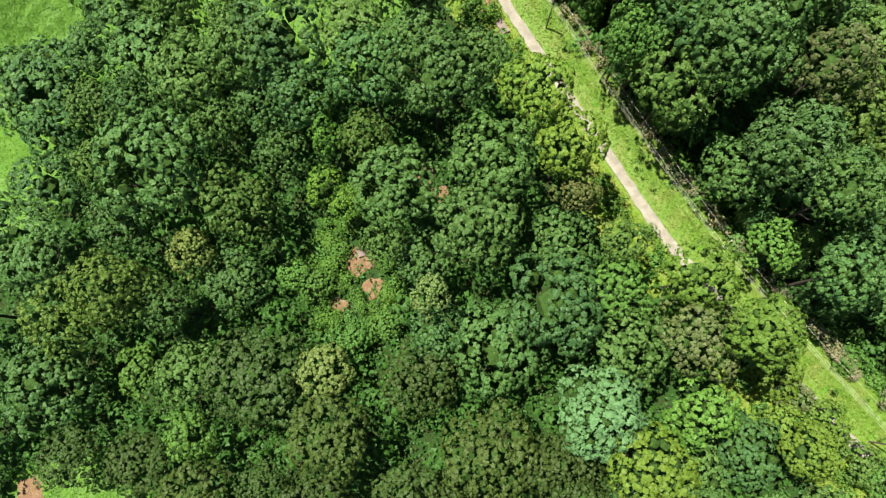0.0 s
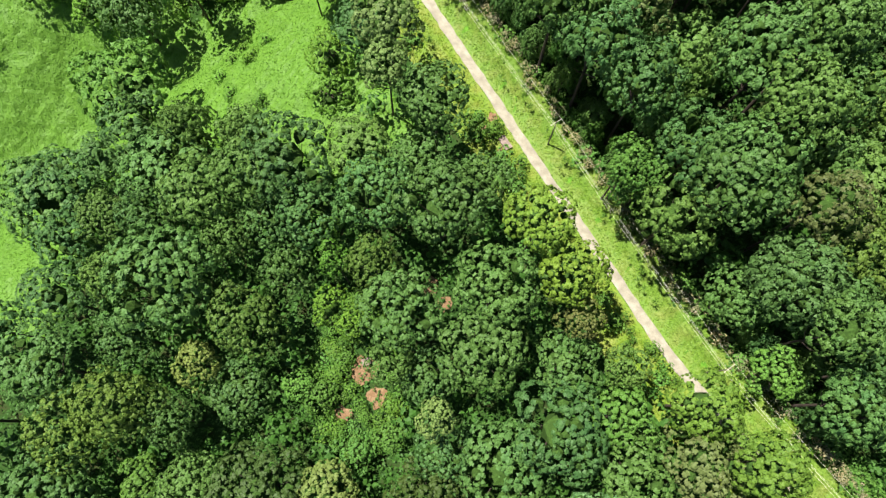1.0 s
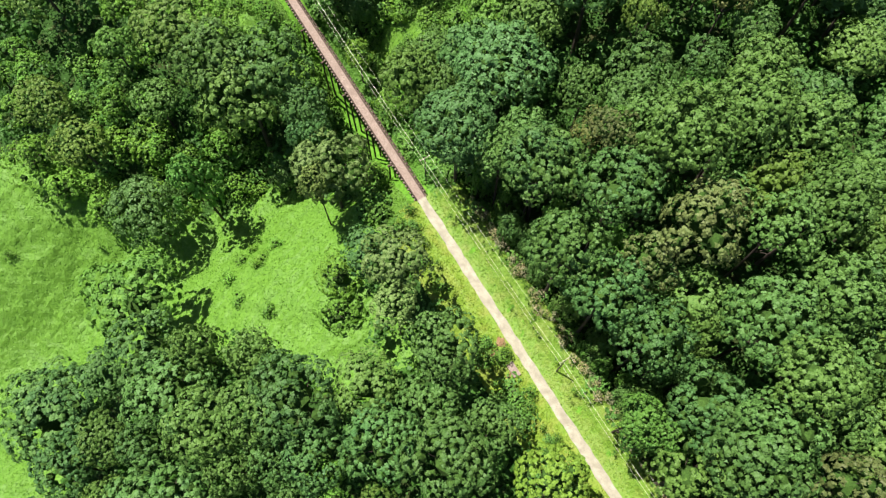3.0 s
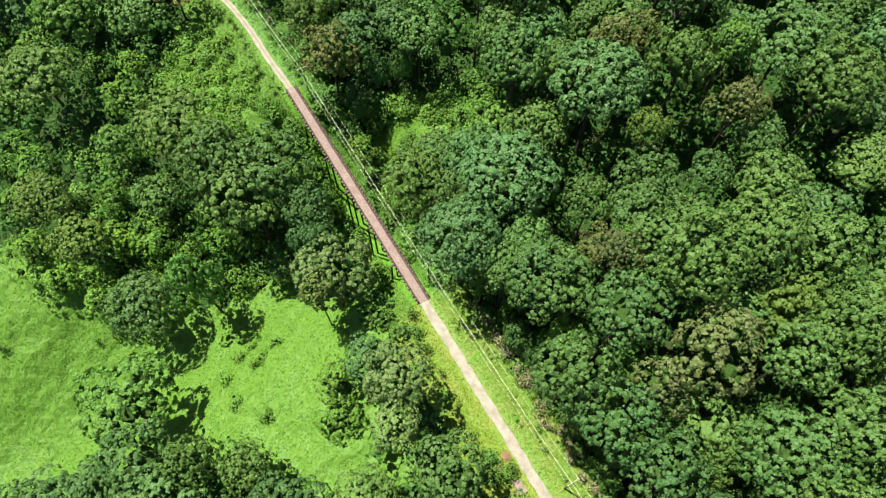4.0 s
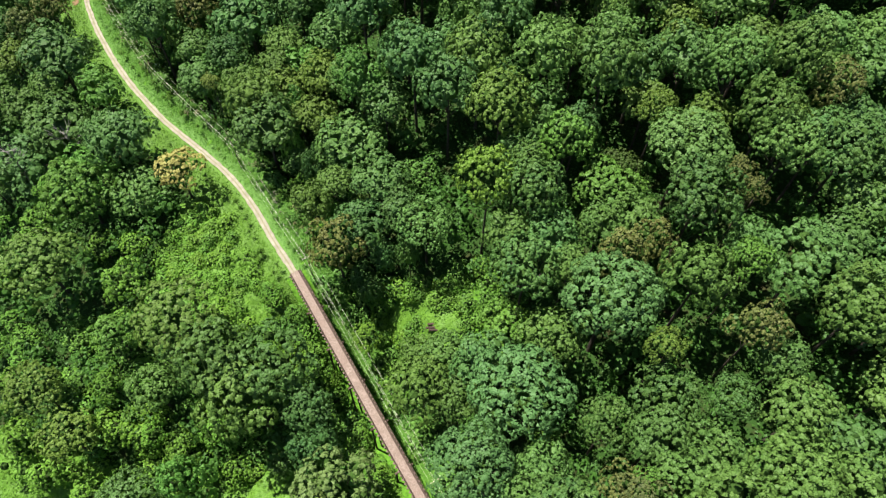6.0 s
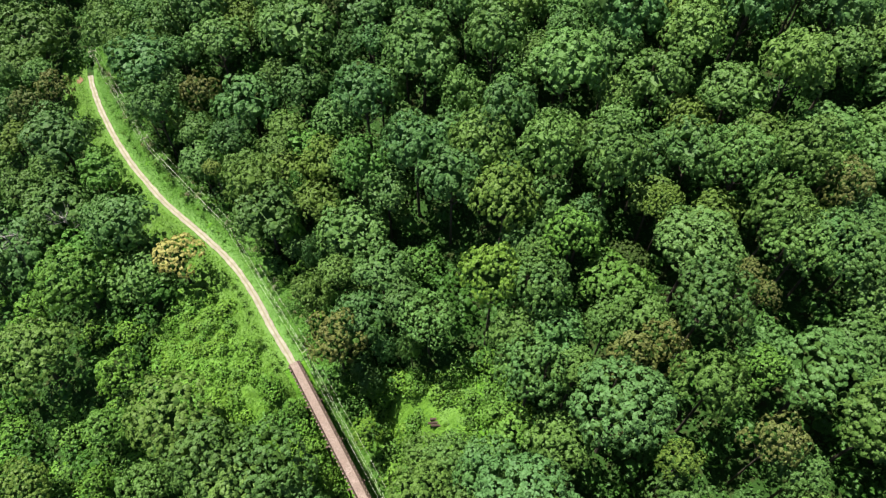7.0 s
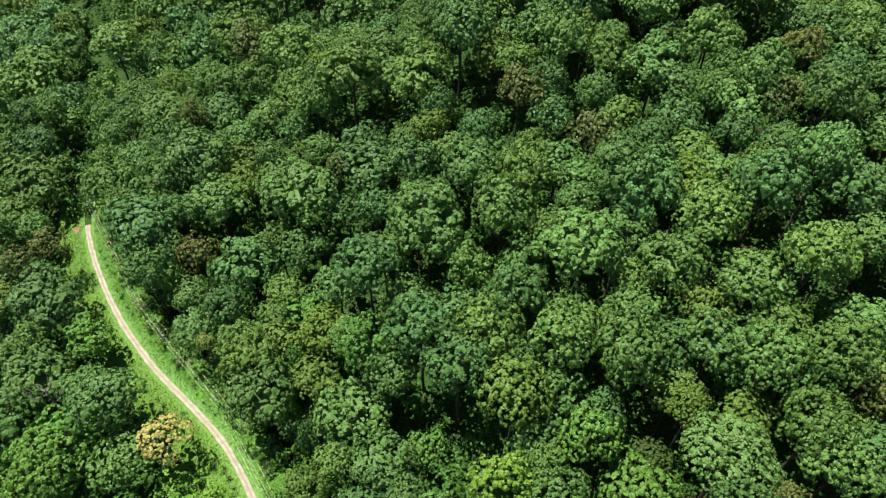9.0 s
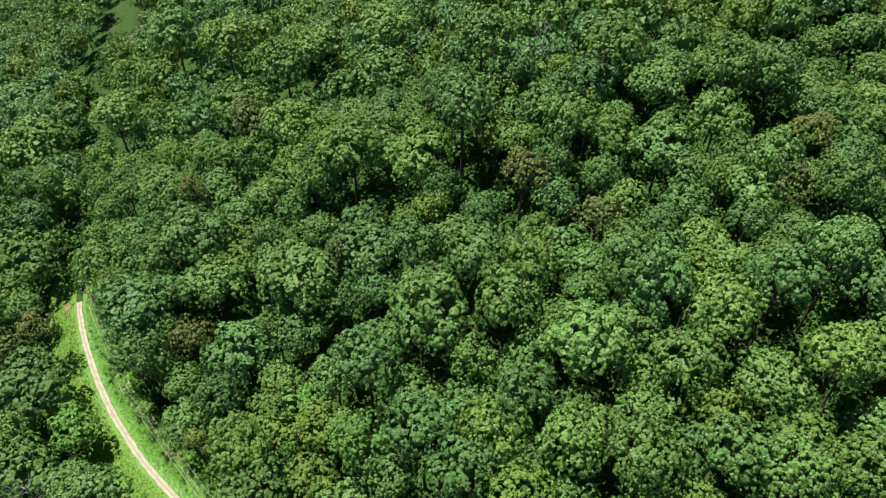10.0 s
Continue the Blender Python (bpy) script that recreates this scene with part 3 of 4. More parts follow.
grove(DARK, (
    (-113, 219, 9.3, 18), (37, 219, 7.6, 60), (-83, 221, 6.1, 27), (32, 222, 6.7, 62), (-59, 226, 8.6, 25), (0, 235, 7.5, 51),
    (79, 236, 6.1, 72), (-89, 237, 9.1, 29), (-45, 239, 9.5, 39), (-68, 240, 7.5, 33), (-16, 243, 6.2, 46), (-27, 245, 8.5, 42),
    (-77, 257, 9.1, 37), (-3, 282, 8.3, 64), (34, 287, 7.6, 68), (-185, 365, 11.6, 13),
))
grove(OLIVE, (
    (-61, 14, 6.3, 6), (-37, 29, 5.9, 7), (-13, 38, 4.1, 16), (36, 43, 5.7, 29),
    (-9, 123, 6.6, 19), (34, 123, 3.3, 36), (-98, 129, 5.9, -2), (41, 135, 5.8, 43), (-64, 140, 8.4, 14), (-100, 156, 8.5, 11),
    (39, 172, 3.8, 43), (7, 177, 6.7, 43), (-52, 196, 6.7, 25), (12, 229, 6.2, 55), (-136, 265, 10.4, 18),
    (-79, 319, 9.0, 40), (-163, 330, 12.4, 18), (-53, 341, 8.7, 51), (-88, 349, 9.6, 50),
))
grove(MID, (
    (-52, 11, 4.6, -2), (29, 20, 3.5, 16), (-78, 21, 7.3, -2), (-10, 21, 3.9, 11), (6, 23, 6.9, 19), (-8, 30, 6.7, 17),
    (47, 31, 5.2, 21), (8, 33, 6.9, 21), (45, 49, 5.8, 38), (-46, 53, 6.9, 10), (-36, 55, 6.0, 16), (51, 56, 5.8, 41), (-85, 57, 9.6, -6),
    (-57, 60, 8.2, 1), (-2, 65, 5.8, 23), (48, 65, 7.2, 40), (56, 68, 5.9, 42), (50, 79, 4.9, 42), (58, 83, 5.7, 44),
    (36, 93, 6.6, 47), (59, 98, 6.2, 40),
))
grove(MID, (
    (47, 98, 6.2, 43), (34, 99, 6.5, 38), (48, 100, 5.9, 44), (54, 111, 5.9, 38), (44, 114, 3.8, 34),
    (-47, 125, 9.4, 13), (64, 126, 6.5, 47), (-71, 129, 5.2, -2), (-41, 130, 8.2, 14), (-53, 131, 8.1, 16), (59, 136, 7.2, 45),
    (-9, 158, 5.8, 22), (60, 159, 6.0, 49), (57, 165, 6.0, 52), (53, 177, 6.0, 54), (64, 177, 5.9, 57),
    (-82, 178, 7.7, 8), (17, 187, 6.8, 48), (3, 192, 7.1, 44), (55, 196, 6.7, 53), (65, 196, 6.3, 62), (41, 202, 6.8, 54),
))
grove(MID, (
    (22, 207, 9.0, 54), (49, 210, 7.3, 59), (72, 218, 6.3, 69), (-11, 220, 9.1, 49), (64, 242, 6.6, 64),
    (67, 246, 6.4, 72), (-105, 255, 7.3, 27), (47, 262, 7.2, 63), (60, 264, 7.1, 70), (-15, 269, 8.5, 56), (24, 270, 7.1, 66),
    (-34, 273, 8.6, 56), (75, 275, 6.9, 78), (64, 276, 6.6, 80), (47, 278, 7.2, 70), (-96, 284, 8.2, 30), (38, 292, 9.2, 78),
    (-55, 293, 7.9, 49), (3, 303, 8.7, 74), (-28, 320, 9.9, 53), (-127, 327, 8.9, 30), (-63, 328, 8.3, 52), (-27, 333, 9.1, 62),
))
grove(MID, (
    (-116, 370, 10.4, 45),
))
grove(YELLOW, (
    (32, -15, 6.2, 17), (57, -13, 4.1, 15), (47, 5, 5.0, 27), (39, 14, 4.9, 24), (20, 35, 5.1, 24), (15, 43, 5.2, 26),
))
grove(CREAM, (
    (-22, -1, 5.1, -4), (-11, 72, 4.1, 20), (-11, 81, 5.9, 22), (-26, 104, 7.3, 15),
))
grove(BLUE, (
    (52, 32, 6.9, 33), (0, 104, 7.3, 31), (-74, 105, 8.4, -8), (3, 105, 6.0, 21), (9, 118, 9.0, 30), (26, 133, 8.9, 39),
    (43, 162, 7.9, 46),
))
grove(BROWN, (
    (39, 5, 5.7, 22), (55, 42, 4.8, 38), (31, 77, 4.4, 34), (39, 81, 6.2, 42), (25, 97, 3.4, 39), (24, 100, 3.4, 33), (49, 125, 4.0, 41),
    (36, 146, 4.5, 36), (-74, 229, 5.3, 23), (-118, 236, 4.1, 18), (29, 243, 4.8, 54), (79, 254, 4.5, 71),
    (12, 257, 5.3, 58),
))
grove(BRIGHT, (
    (-49, -13, 4.8, -10), (40, -7, 4.9, 19), (-61, -1, 4.7, -14), (-17, 5, 3.6, -9), (-11, 8, 2.8, -8), (-25, 16, 3.2, -10),
    (-29, 18, 2.8, -9), (53, 19, 4.0, 17), 
    (30, 52, 4.2, 23), (29, 52, 3.5, 26), (7, 133, 5.0, 22), (49, 136, 3.3, 43), (30, 161, 6.7, 31),
    (21, 169, 5.1, 39), (-96, 176, 7.9, 13), (-11, 177, 4.3, 14), (-98, 181, 7.9, 10), (-25, 194, 5.7, 34), (-42, 213, 5.6, 18),
))
# trees in the darkened leaf, for the shade on the near slope
grove(SHADED_OAK, (
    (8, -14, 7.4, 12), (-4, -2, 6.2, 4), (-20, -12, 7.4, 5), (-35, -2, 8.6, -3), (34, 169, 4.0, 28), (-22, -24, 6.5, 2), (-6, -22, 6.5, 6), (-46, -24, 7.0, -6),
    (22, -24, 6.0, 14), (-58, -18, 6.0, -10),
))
grove(VINED, (
        (-20, 38.5, 2.8, 13.5), (-21, 31, 3.4, 10), (-17.5, 28.5, 2.6, 7), (-22.5, 45, 3.0, 11), (-24, 77, 4.4, 0), (-24, 84, 4.2, 5), (-82, 123, 4.5, -13), (-82, 154, 5.0, 4),
    (-66, 120, 4.0, -15), (-90, 141, 5.0, -12), (-15, 128, 3.0, -6), (-23, 140, 3.5, 1), (-98, 113, 5.0, -15), (-88, 109, 4.5, -19), (-104, 119, 5.5, -10), (-80, 109, 4.5, -16),
))
grove(BRIGHT, (
    (-69, 81, 9.4, -1), (33, 50, 2.8, 25), (28, 12, 4.8, 17), (27, 100, 2.1, 35), (-60, 109, 5.4, 2), (-80, 140, 5.0, 5), (-98, 208, 5.5, 14),
))
grove(BROWN, (
    (21, 27, 3.0, 20), (29, 143, 4.0, 37), (52, 150, 2.2, 44), (50, 154, 2.4, 45), (-29, 155, 5.4, 21), (-124, 229, 4.5, 18), (70, 240, 4.0, 66), (-35, 244, 3.8, 40),
    (-82, 273, 3.6, 36), (-70, 303, 6.1, 45), (71, 171, 3.8, 52),
))
grove(OLIVE, (
    (-52, 68, 5.3, 5), (12, 163, 3.1, 38), (-89, 119, 5.9, -5), (-73, 9, 6.1, -3), (-58, 14, 5.6, 1),
))
grove(CREAM, (
    (-48, 22, 4.1, -3), (-63, 199, 2.1, 22), (-28, 99, 3.2, 15), (-2, 12, 3.1, 12),
))
grove(YELLOW, (
    (4, 159, 5.7, 40),
))
grove(ORANGE, (
    (-71, 180, 5.5, 14),
))
grove(SILVER, (
    (25, -7, 7.3, 17),
))

# low trees that lean over the trail's edge
grove(YELLOW, ((48.7, 8.0, 3.4, 6.0), (52.5, 3.0, 4.2, 6.5), (56.6, -1.0, 4.4, 6.5), (64.0, -9.0, 3.8, 6.0), (57.0, -10.0, 4.0, 6.5)))
grove(OLIVE, ((61.0, -14.0, 4.0, 6.5), (69.8, -16.0, 3.6, 6.0)))
grove(BROWN, ((60.1, -5.3, 3.2, 5.5),))
grove(BRIGHT, ((73.2, -20.0, 3.8, 6.5),))

# the rest of the wood, where the crowns close between those trees
KNOWN = np.array(PLACED)


def canopy(x, y):
    w = 1 / ((KNOWN[:, 0] - x) ** 2 + (KNOWN[:, 1] - y) ** 2 + 30) ** 1.5
    return float((w * KNOWN[:, 3]).sum() / w.sum())


def is_wood(x, y):
    x_, y_ = np.array([x]), np.array([y])
    d, s = (float(q[0]) for q in beside(x_, y_))
    if s > T0[17] + 4:
        return abs(d) > 9
    clear = float(hollow(x_, y_)[0]) if x < -18 else float(meadow(x_, y_)[0])
    return not (-11 < d < (12 if s < B_END else 10)) and clear < 0.2 and not glade(x, y)


def room(x, y, r, overlap):
    near = TAKEN[:len(PLACED)]
    return (np.hypot(near[:, 0] - x, near[:, 1] - y) - overlap * (near[:, 2] + r)).min() > 0


def in_reach(x, y):
    return -94 - 0.3 * max(y - 60, 0) < x < 84 + 0.2 * max(y - 60, 0)


for _ in range(13000):
    x, y, r = RNG.uniform(-165, 160), RNG.uniform(-38, 300), RNG.uniform(4.8, 7.0)
    if not in_reach(x, y) or not is_wood(x, y):
        continue
    off = float(beside(np.array([x]), np.array([y]))[0][0])
    if not gap(x, y, r) and room(x, y, r, 0.95 if x < -12 and y < 22 else 0.78 if x < -8 and y < 42 else 0.62 if off > 0 else 0.66):
        top = max(canopy(x, y) - RNG.uniform(2.5, 7.0), float(height(x, y)) + RNG.uniform(10, 15))
        valley = x < -36 and 104 < y < 182
        if valley:
            top = min(top, float(height(x, y)) + RNG.uniform(9, 14))
            if RNG.random() < 0.45 or math.hypot((x + 60) / 17, (y - 162) / 15) < 1:
                continue
        # on the near slope mostly the darkened oaks, as painted shade
        RNG.choice((MID, VINED, VINED, VINED, VINED) if valley else (SHADED_OAK, SHADED_OAK, DARK) if y < -6 and x < 25 else (DARK, DARK, DARK, MID, MID, MID, MID, OLIVE)).plant(x, y, r * (0.65 if valley else 1), top, fine=y < 62)
# lower trees that close the wood's edge behind the bank
for _ in range(2500):
    x, y, r = RNG.uniform(-120, 60), RNG.uniform(44, 262), RNG.uniform(2.8, 4.4)
    off = float(beside(np.array([x]), np.array([y]))[0][0])
    if 11 < off < 24 and not gap(x, y, r) and room(x, y, r, 0.46) and not glade(x, y):
        RNG.choice((DARK, MID, BRIGHT)).plant(x, y, r, max(canopy(x, y) - RNG.uniform(5, 16), float(height(x, y)) + 7), deep=1.8, fine=False)
# young trees on the sunlit face of the wood, above the bank
for _ in range(400):
    p, w = on_trail(RNG.uniform(60, B_START + 6))
    d, r = RNG.uniform(10.5, 15), RNG.uniform(2.0, 3.2)
    x, y = p[0] + w[1] * d, p[1] - w[0] * d
    if not 28 < y < 42 and room(x, y, r, 0.34):
        RNG.choice((MID, BRIGHT, DARK)).plant(x, y, r, float(height(x, y)) + RNG.uniform(9, 17), deep=1.9, fine=False)
for sort in (DARK, MID, OLIVE, SHADED_OAK, YELLOW, BLUE, SILVER, BRIGHT, CREAM, BROWN, ORANGE):
    sort.tidy()


def joined_crowns(name, label, category, kinds, spots, material, seed):
    """Many crowns in one mesh. spots: x, y, radius, middle height, stretch."""
    rng = np.random.default_rng(seed)
    vs, fs, n = [], [], 0
    for x, y, r, z, tall in spots:
        v, f, _ = kinds[rng.integers(len(kinds))]
        a = rng.uniform(0, 6.28)
        v = v @ np.array(((math.cos(a), math.sin(a), 0), (-math.sin(a), math.cos(a), 0), (0, 0, 1))) * (r, r, r * tall) + (x, y, z)
        vs.append(v)
        fs.append(f + n)
        n += len(v)
    return tagged(linked(name, np.concatenate(vs), np.concatenate(fs), material), label, category, kind="stuff")


def understorey():
    spots = []
    for _ in range(12000):
        x, y, r = RNG.uniform(-150, 130), RNG.uniform(-38, 335), RNG.uniform(2.6, 4.4)
        if not in_reach(x, y) or not is_wood(x, y) or not room(x, y, r, 0.5):
            continue
        if spots and min((x - q[0]) ** 2 + (y - q[1]) ** 2 - (0.8 * (r + q[2])) ** 2 for q in spots) < 0:
            continue
        g = float(height(x, y))
        spots.append((x, y, r, g + min(RNG.uniform(3, 9), max(canopy(x, y) - 12 - g, 2)), 1.0))
    for k in range(90):
        p, w = on_trail(float(T0[17]) + 5 + 2.0 * k)
        d, r = RNG.uniform(-8, 8), RNG.uniform(1.8, 3.2)
        x, y = p[0] + w[1] * d, p[1] - w[0] * d
        spots.append((x, y, r, float(height(x, y)) + RNG.uniform(0.8, 2.5), 1.0))
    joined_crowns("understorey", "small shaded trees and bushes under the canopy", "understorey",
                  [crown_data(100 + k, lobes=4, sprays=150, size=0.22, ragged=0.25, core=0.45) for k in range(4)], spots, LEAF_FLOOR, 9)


understorey()


# ==== far wood ====
def far_wood():
    spots = []
    for _ in range(20000):
        x, y, r = RNG.uniform(-330, 300), RNG.uniform(180, 570), RNG.uniform(5.5, 8.0)
        if abs(x + 12) > 62 + 0.66 * (y - 120) or y > 385 - 1.0 * min(x, 0) - 0.25 * max(x, 0) or gap(x, y, r) or (y < 300 and in_reach(x, y)) or not room(x, y, r, 0.68):
            continue
        if spots and min((x - q[0]) ** 2 + (y - q[1]) ** 2 - (0.68 * (r + q[2])) ** 2 for q in spots) < 0:
            continue
        if abs(float(beside(np.array([x]), np.array([y]))[0][0])) < 9 or (-176 < x < -140 and 385 < y < 452 and abs((x + 171) * 35 - (y - 414) * 13) < 560):
            continue
        spots.append((x, y, r, float(height(x, y)) + RNG.uniform(8, 13), RNG.uniform(1.15, 1.4)))
    kinds = [crown_data(300 + k, lobes=12, sprays=520, size=0.13, core=0.7) for k in range(5)]
    # No dark leaf here, and blue green added: distance haze put into the colours.
    for k, mat in enumerate((LEAF_MID, LEAF_BLUE, LEAF_OLIVE, LEAF_MID)):
        joined_crowns("far_wood", ("distant mid green woodland", "distant haze-tinted blue green woodland", "distant olive green woodland", "distant leafy green woodland")[k] + " canopy",
                      "woodland", kinds, spots[k::4], mat, 70 + k)


far_wood()


# ==== low growth ====
def mounds(x, y):
    """Soft heaps, about 0 to 1."""
    z = 0
    for k, (f, a) in enumerate(((0.35, 0.4), (0.8, 0.3), (1.7, 0.2), (3.1, 0.1))):
        c, q = math.cos(k * 1.3 + 0.4), math.sin(k * 1.3 + 0.4)
        u, v = f * (c * x - q * y), f * (q * x + c * y)
        z = z + a * (0.5 + 0.5 * np.sin(u + 1.7 * np.sin(0.6 * v)) * np.cos(v + 1.3 * np.sin(0.7 * u + k)))
    return z


def carpet(name, label, category, x, y, z, keep, count, size, material, seed):
    """A heaped sheet of leaves over a grid, with sprays standing on it, in one mesh. keep: chance of spray at a grid corner."""
    rng = np.random.default_rng(seed)
    rows, cols = x.shape
    grid = np.stack((x, y, z), -1).reshape(-1, 3)
    ids = np.arange(rows * cols).reshape(rows, cols)
    f = np.stack((ids[:-1, :-1], ids[:-1, 1:], ids[1:, 1:], ids[1:, :-1]), -1).reshape(-1, 4)
    k = keep.reshape(-1)
    f = f[k[f].min(1) > 0]
    pick = rng.choice(len(f), count, p=k[f].mean(1) / k[f].mean(1).sum())
    a, b = rng.uniform(size=(2, count, 1))
    q = grid[f[pick]]
    where = (q[:, 0] * (1 - a) + q[:, 1] * a) * (1 - b) + (q[:, 3] * (1 - a) + q[:, 2] * a) * b + np.stack((np.zeros(count),) * 2 + (rng.uniform(0, 0.14, count),), 1)
    normal = np.cross(q[:, 1] - q[:, 0], q[:, 3] - q[:, 0])
    normal /= np.linalg.norm(normal, axis=1)[:, None]
    normal *= np.sign(normal[:, 2:])
    v2, f2 = blades(rng, where, normal, size * 1.2, 0.5)
    used = np.unique(f)
    remap = np.zeros(len(grid), int)
    remap[used] = np.arange(len(used))
    faces = remap[f].tolist() + (f2 + len(used)).tolist()
    return tagged(linked(name, np.concatenate((grid[used], v2)), faces, material), label, category, kind="stuff")


vx, vy = np.meshgrid(np.arange(-135, 2, 0.9), np.arange(-34, 182, 0.9))
clear = ease(np.abs(beside(vx, vy)[0]), 4.0, 7.0)
mask = viny(vx, vy) * clear
vd, vs = beside(vx, vy)
mask = np.where((mask > 0.12) & (np.abs(vd) > 9), mask, 0)
flat_out = np.ones(vx.shape)
for ex, ey, er in EARTH_SPOTS:
    flat_out = np.minimum(flat_out, ease(np.hypot(vx - ex, vy - ey), er * 0.9, er * 1.7))
    mask = np.where(np.hypot(vx - ex, vy - ey) < er * 1.1, np.minimum(mask, 0.02), mask)
carpet("vine_carpet", "bright green vines smothering the open hollow", "vines", vx, vy, height(vx, vy) + 0.1 + 2.1 * mounds(0.8 * vx, 0.8 * vy) * ease(viny(vx, vy) * clear, 0.1, 0.6) * flat_out, mask, 80000, 0.31, LEAF_VINE, 2)


def verge(name, label, s0, s1, lo, hi, count, seed, mat=LEAF_BANK):
    """Herbs in a band beside the trail, from lo to hi metres off its line."""
    ss, dd = np.arange(s0, s1, 0.8), np.linspace(lo, hi, int((hi - lo) / 0.7) + 1)
    x, y = np.zeros((len(ss), len(dd))), np.zeros((len(ss), len(dd)))
    for i, s in enumerate(ss):
        p, w = on_trail(float(s))
        x[i], y[i] = p[0] + w[1] * dd, p[1] - w[0] * dd
    z = height(x, y) + 0.06 + 1.3 * mounds(1.6 * x, 1.6 * y) * ease(np.abs(dd), 1.0, 5.5)[None]
    carpet(name, label, "herbs", x, y, z, 0.15 + ease(np.abs(dd)[None] + 0 * x, 1.0, 3.0), count, 0.33, mat, seed)


verge("verge_herbs", "sunlit yellow green herbs on the bank under the wires", 20, B_START, 1.0, 9.5, 26000, 3)
verge("verge_herbs", "green herbs and low vines beside the trail", 20, B_START, -9.5, -1.0, 24000, 4)
verge("verge_herbs", "bright green herbs on the bank beyond the bridge", B_END, float(T0[18]), 1.0, 9.0, 26000, 5, LEAF_LUSH)
verge("verge_herbs", "bright green herbs along the curving trail", B_END, float(T0[18]), -9.5, -1.0, 20000, 6, LEAF_LUSH)

verge("verge_herbs", "lush green herbs and vines under the bridge's edge", B_START - 2, B_END + 2, 2.6, 10.0, 16000, 16, LEAF_LUSH)
verge("verge_herbs", "lush green vines on the slope below the bridge", B_START - 2, B_END + 2, -11.0, -2.6, 16000, 17, LEAF_LUSH)


def undergrowth(count, seed):
    rng = np.random.default_rng(seed)
    x, y = rng.uniform(-130, 95, count), rng.uniform(-40, 330, count)
    ok = (np.abs(beside(x, y)[0]) > 9) & (hollow(x, y) < 0.3)
    x, y = x[ok], y[ok]
    z = height(x, y) + 0.3 + 1.5 * mounds(x, y)
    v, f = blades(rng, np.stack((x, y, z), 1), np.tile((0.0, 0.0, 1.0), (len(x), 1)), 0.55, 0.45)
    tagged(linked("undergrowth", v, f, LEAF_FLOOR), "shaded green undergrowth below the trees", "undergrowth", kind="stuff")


undergrowth(130000, 7)


# ==== bare earth, stone, logs, dead wood ====
def earth_patch(x, y, r, seed):
    rng = random.Random(seed)
    rim = [r * rng.uniform(0.7, 1.25) for _ in range(14)]
    verts, faces = [], []
    for ring, u in enumerate((0.0, 0.35, 0.7, 1.0)):
        for k in range(14):
            a = 2 * math.pi * k / 14
            px, py = x + u * rim[k] * math.cos(a), y + u * rim[k] * math.sin(a)
            verts.append((px, py, float(height(px, py)) + (0.75 if abs(float(beside(np.array([x]), np.array([y]))[0][0])) < 10 else 0.4) * (1 - 0.6 * u) + rng.uniform(-0.06, 0.12)))
    for ring in range(3):
        for k in range(14):
            a, b = ring * 14 + k, ring * 14 + (k + 1) % 14
            faces.append((a, b, b + 14, a + 14))
    tagged(linked("bare_earth", verts, faces, EARTH), "washed-out patch of reddish bare earth on the slope", "earth", "bare earth patches")


for k, (x, y, r) in enumerate(EARTH_SPOTS):
    earth_patch(x, y, r, k)


def lump(name, label, category, x, y, size, turn, material, seed, sink=0.3):
    """A weathered block with broken edges."""
    rng = random.Random(seed)
    bm = bmesh.new()
    bmesh.ops.create_cube(bm, size=1)
    bmesh.ops.subdivide_edges(bm, edges=bm.edges[:], cuts=2, use_grid_fill=True)
    for v in bm.verts:
        v.co = Vector((v.co.x * size[0], v.co.y * size[1], v.co.z * size[2])) * (1 - 0.12 * (v.co.length - 0.5)) + Vector([rng.uniform(-0.07, 0.07) for _ in range(3)])
    me = bpy.data.meshes.new(name)
    bm.to_mesh(me)
    bm.free()
    me.materials.append(material)
    ob = new(name, me)
    ob.matrix_basis = Matrix.Translation((x, y, float(height(x, y)) + size[2] / 2 - sink)) @ Matrix.Rotation(turn, 4, "Z")
    return tagged(ob, label, category)


lump("concrete_block", "broken pale pinkish concrete block beside the trail", "concrete", 11.3, 63.9, (1.5, 3.0, 1.1), 0.55, STONE, 1)
lump("boulder", "pale brown boulder on the washed-out slope", "rock", -16.2, 22.6, (1.9, 1.5, 1.0), 0.3, STONE, 2)


def log(x, y, z, length, turn, r):
    bm = bmesh.new()
    tube(bm, [(-length / 2, 0, 0), (-length / 6, 0.1, 0.05), (length / 6, 0.05, 0), (length / 2, -0.1, 0.05)], [r, r * 0.95, r * 0.85, r * 0.7], 9)
    me = bpy.data.meshes.new("fallen_log")
    bm.to_mesh(me)
    bm.free()
    me.materials.append(TIMBER)
    ob = new("fallen_log", me)
    ob.matrix_basis = Matrix.Translation((x, y, z)) @ Matrix.Rotation(turn, 4, "Z")
    tagged(ob, "brown fallen log lying among bright green shrubs", "log", "fallen logs")


for k, (dx, dy, turn) in enumerate(((0, 0, 0.05), (0.4, -0.75, -0.06), (-0.2, 0.8, 0.02))):
    log(-6.4 + dx, 142.2 + dy, float(height(-6.4 + dx, 142.2 + dy)) + 1.0, 5.2 - 0.6 * k, turn, 0.3)


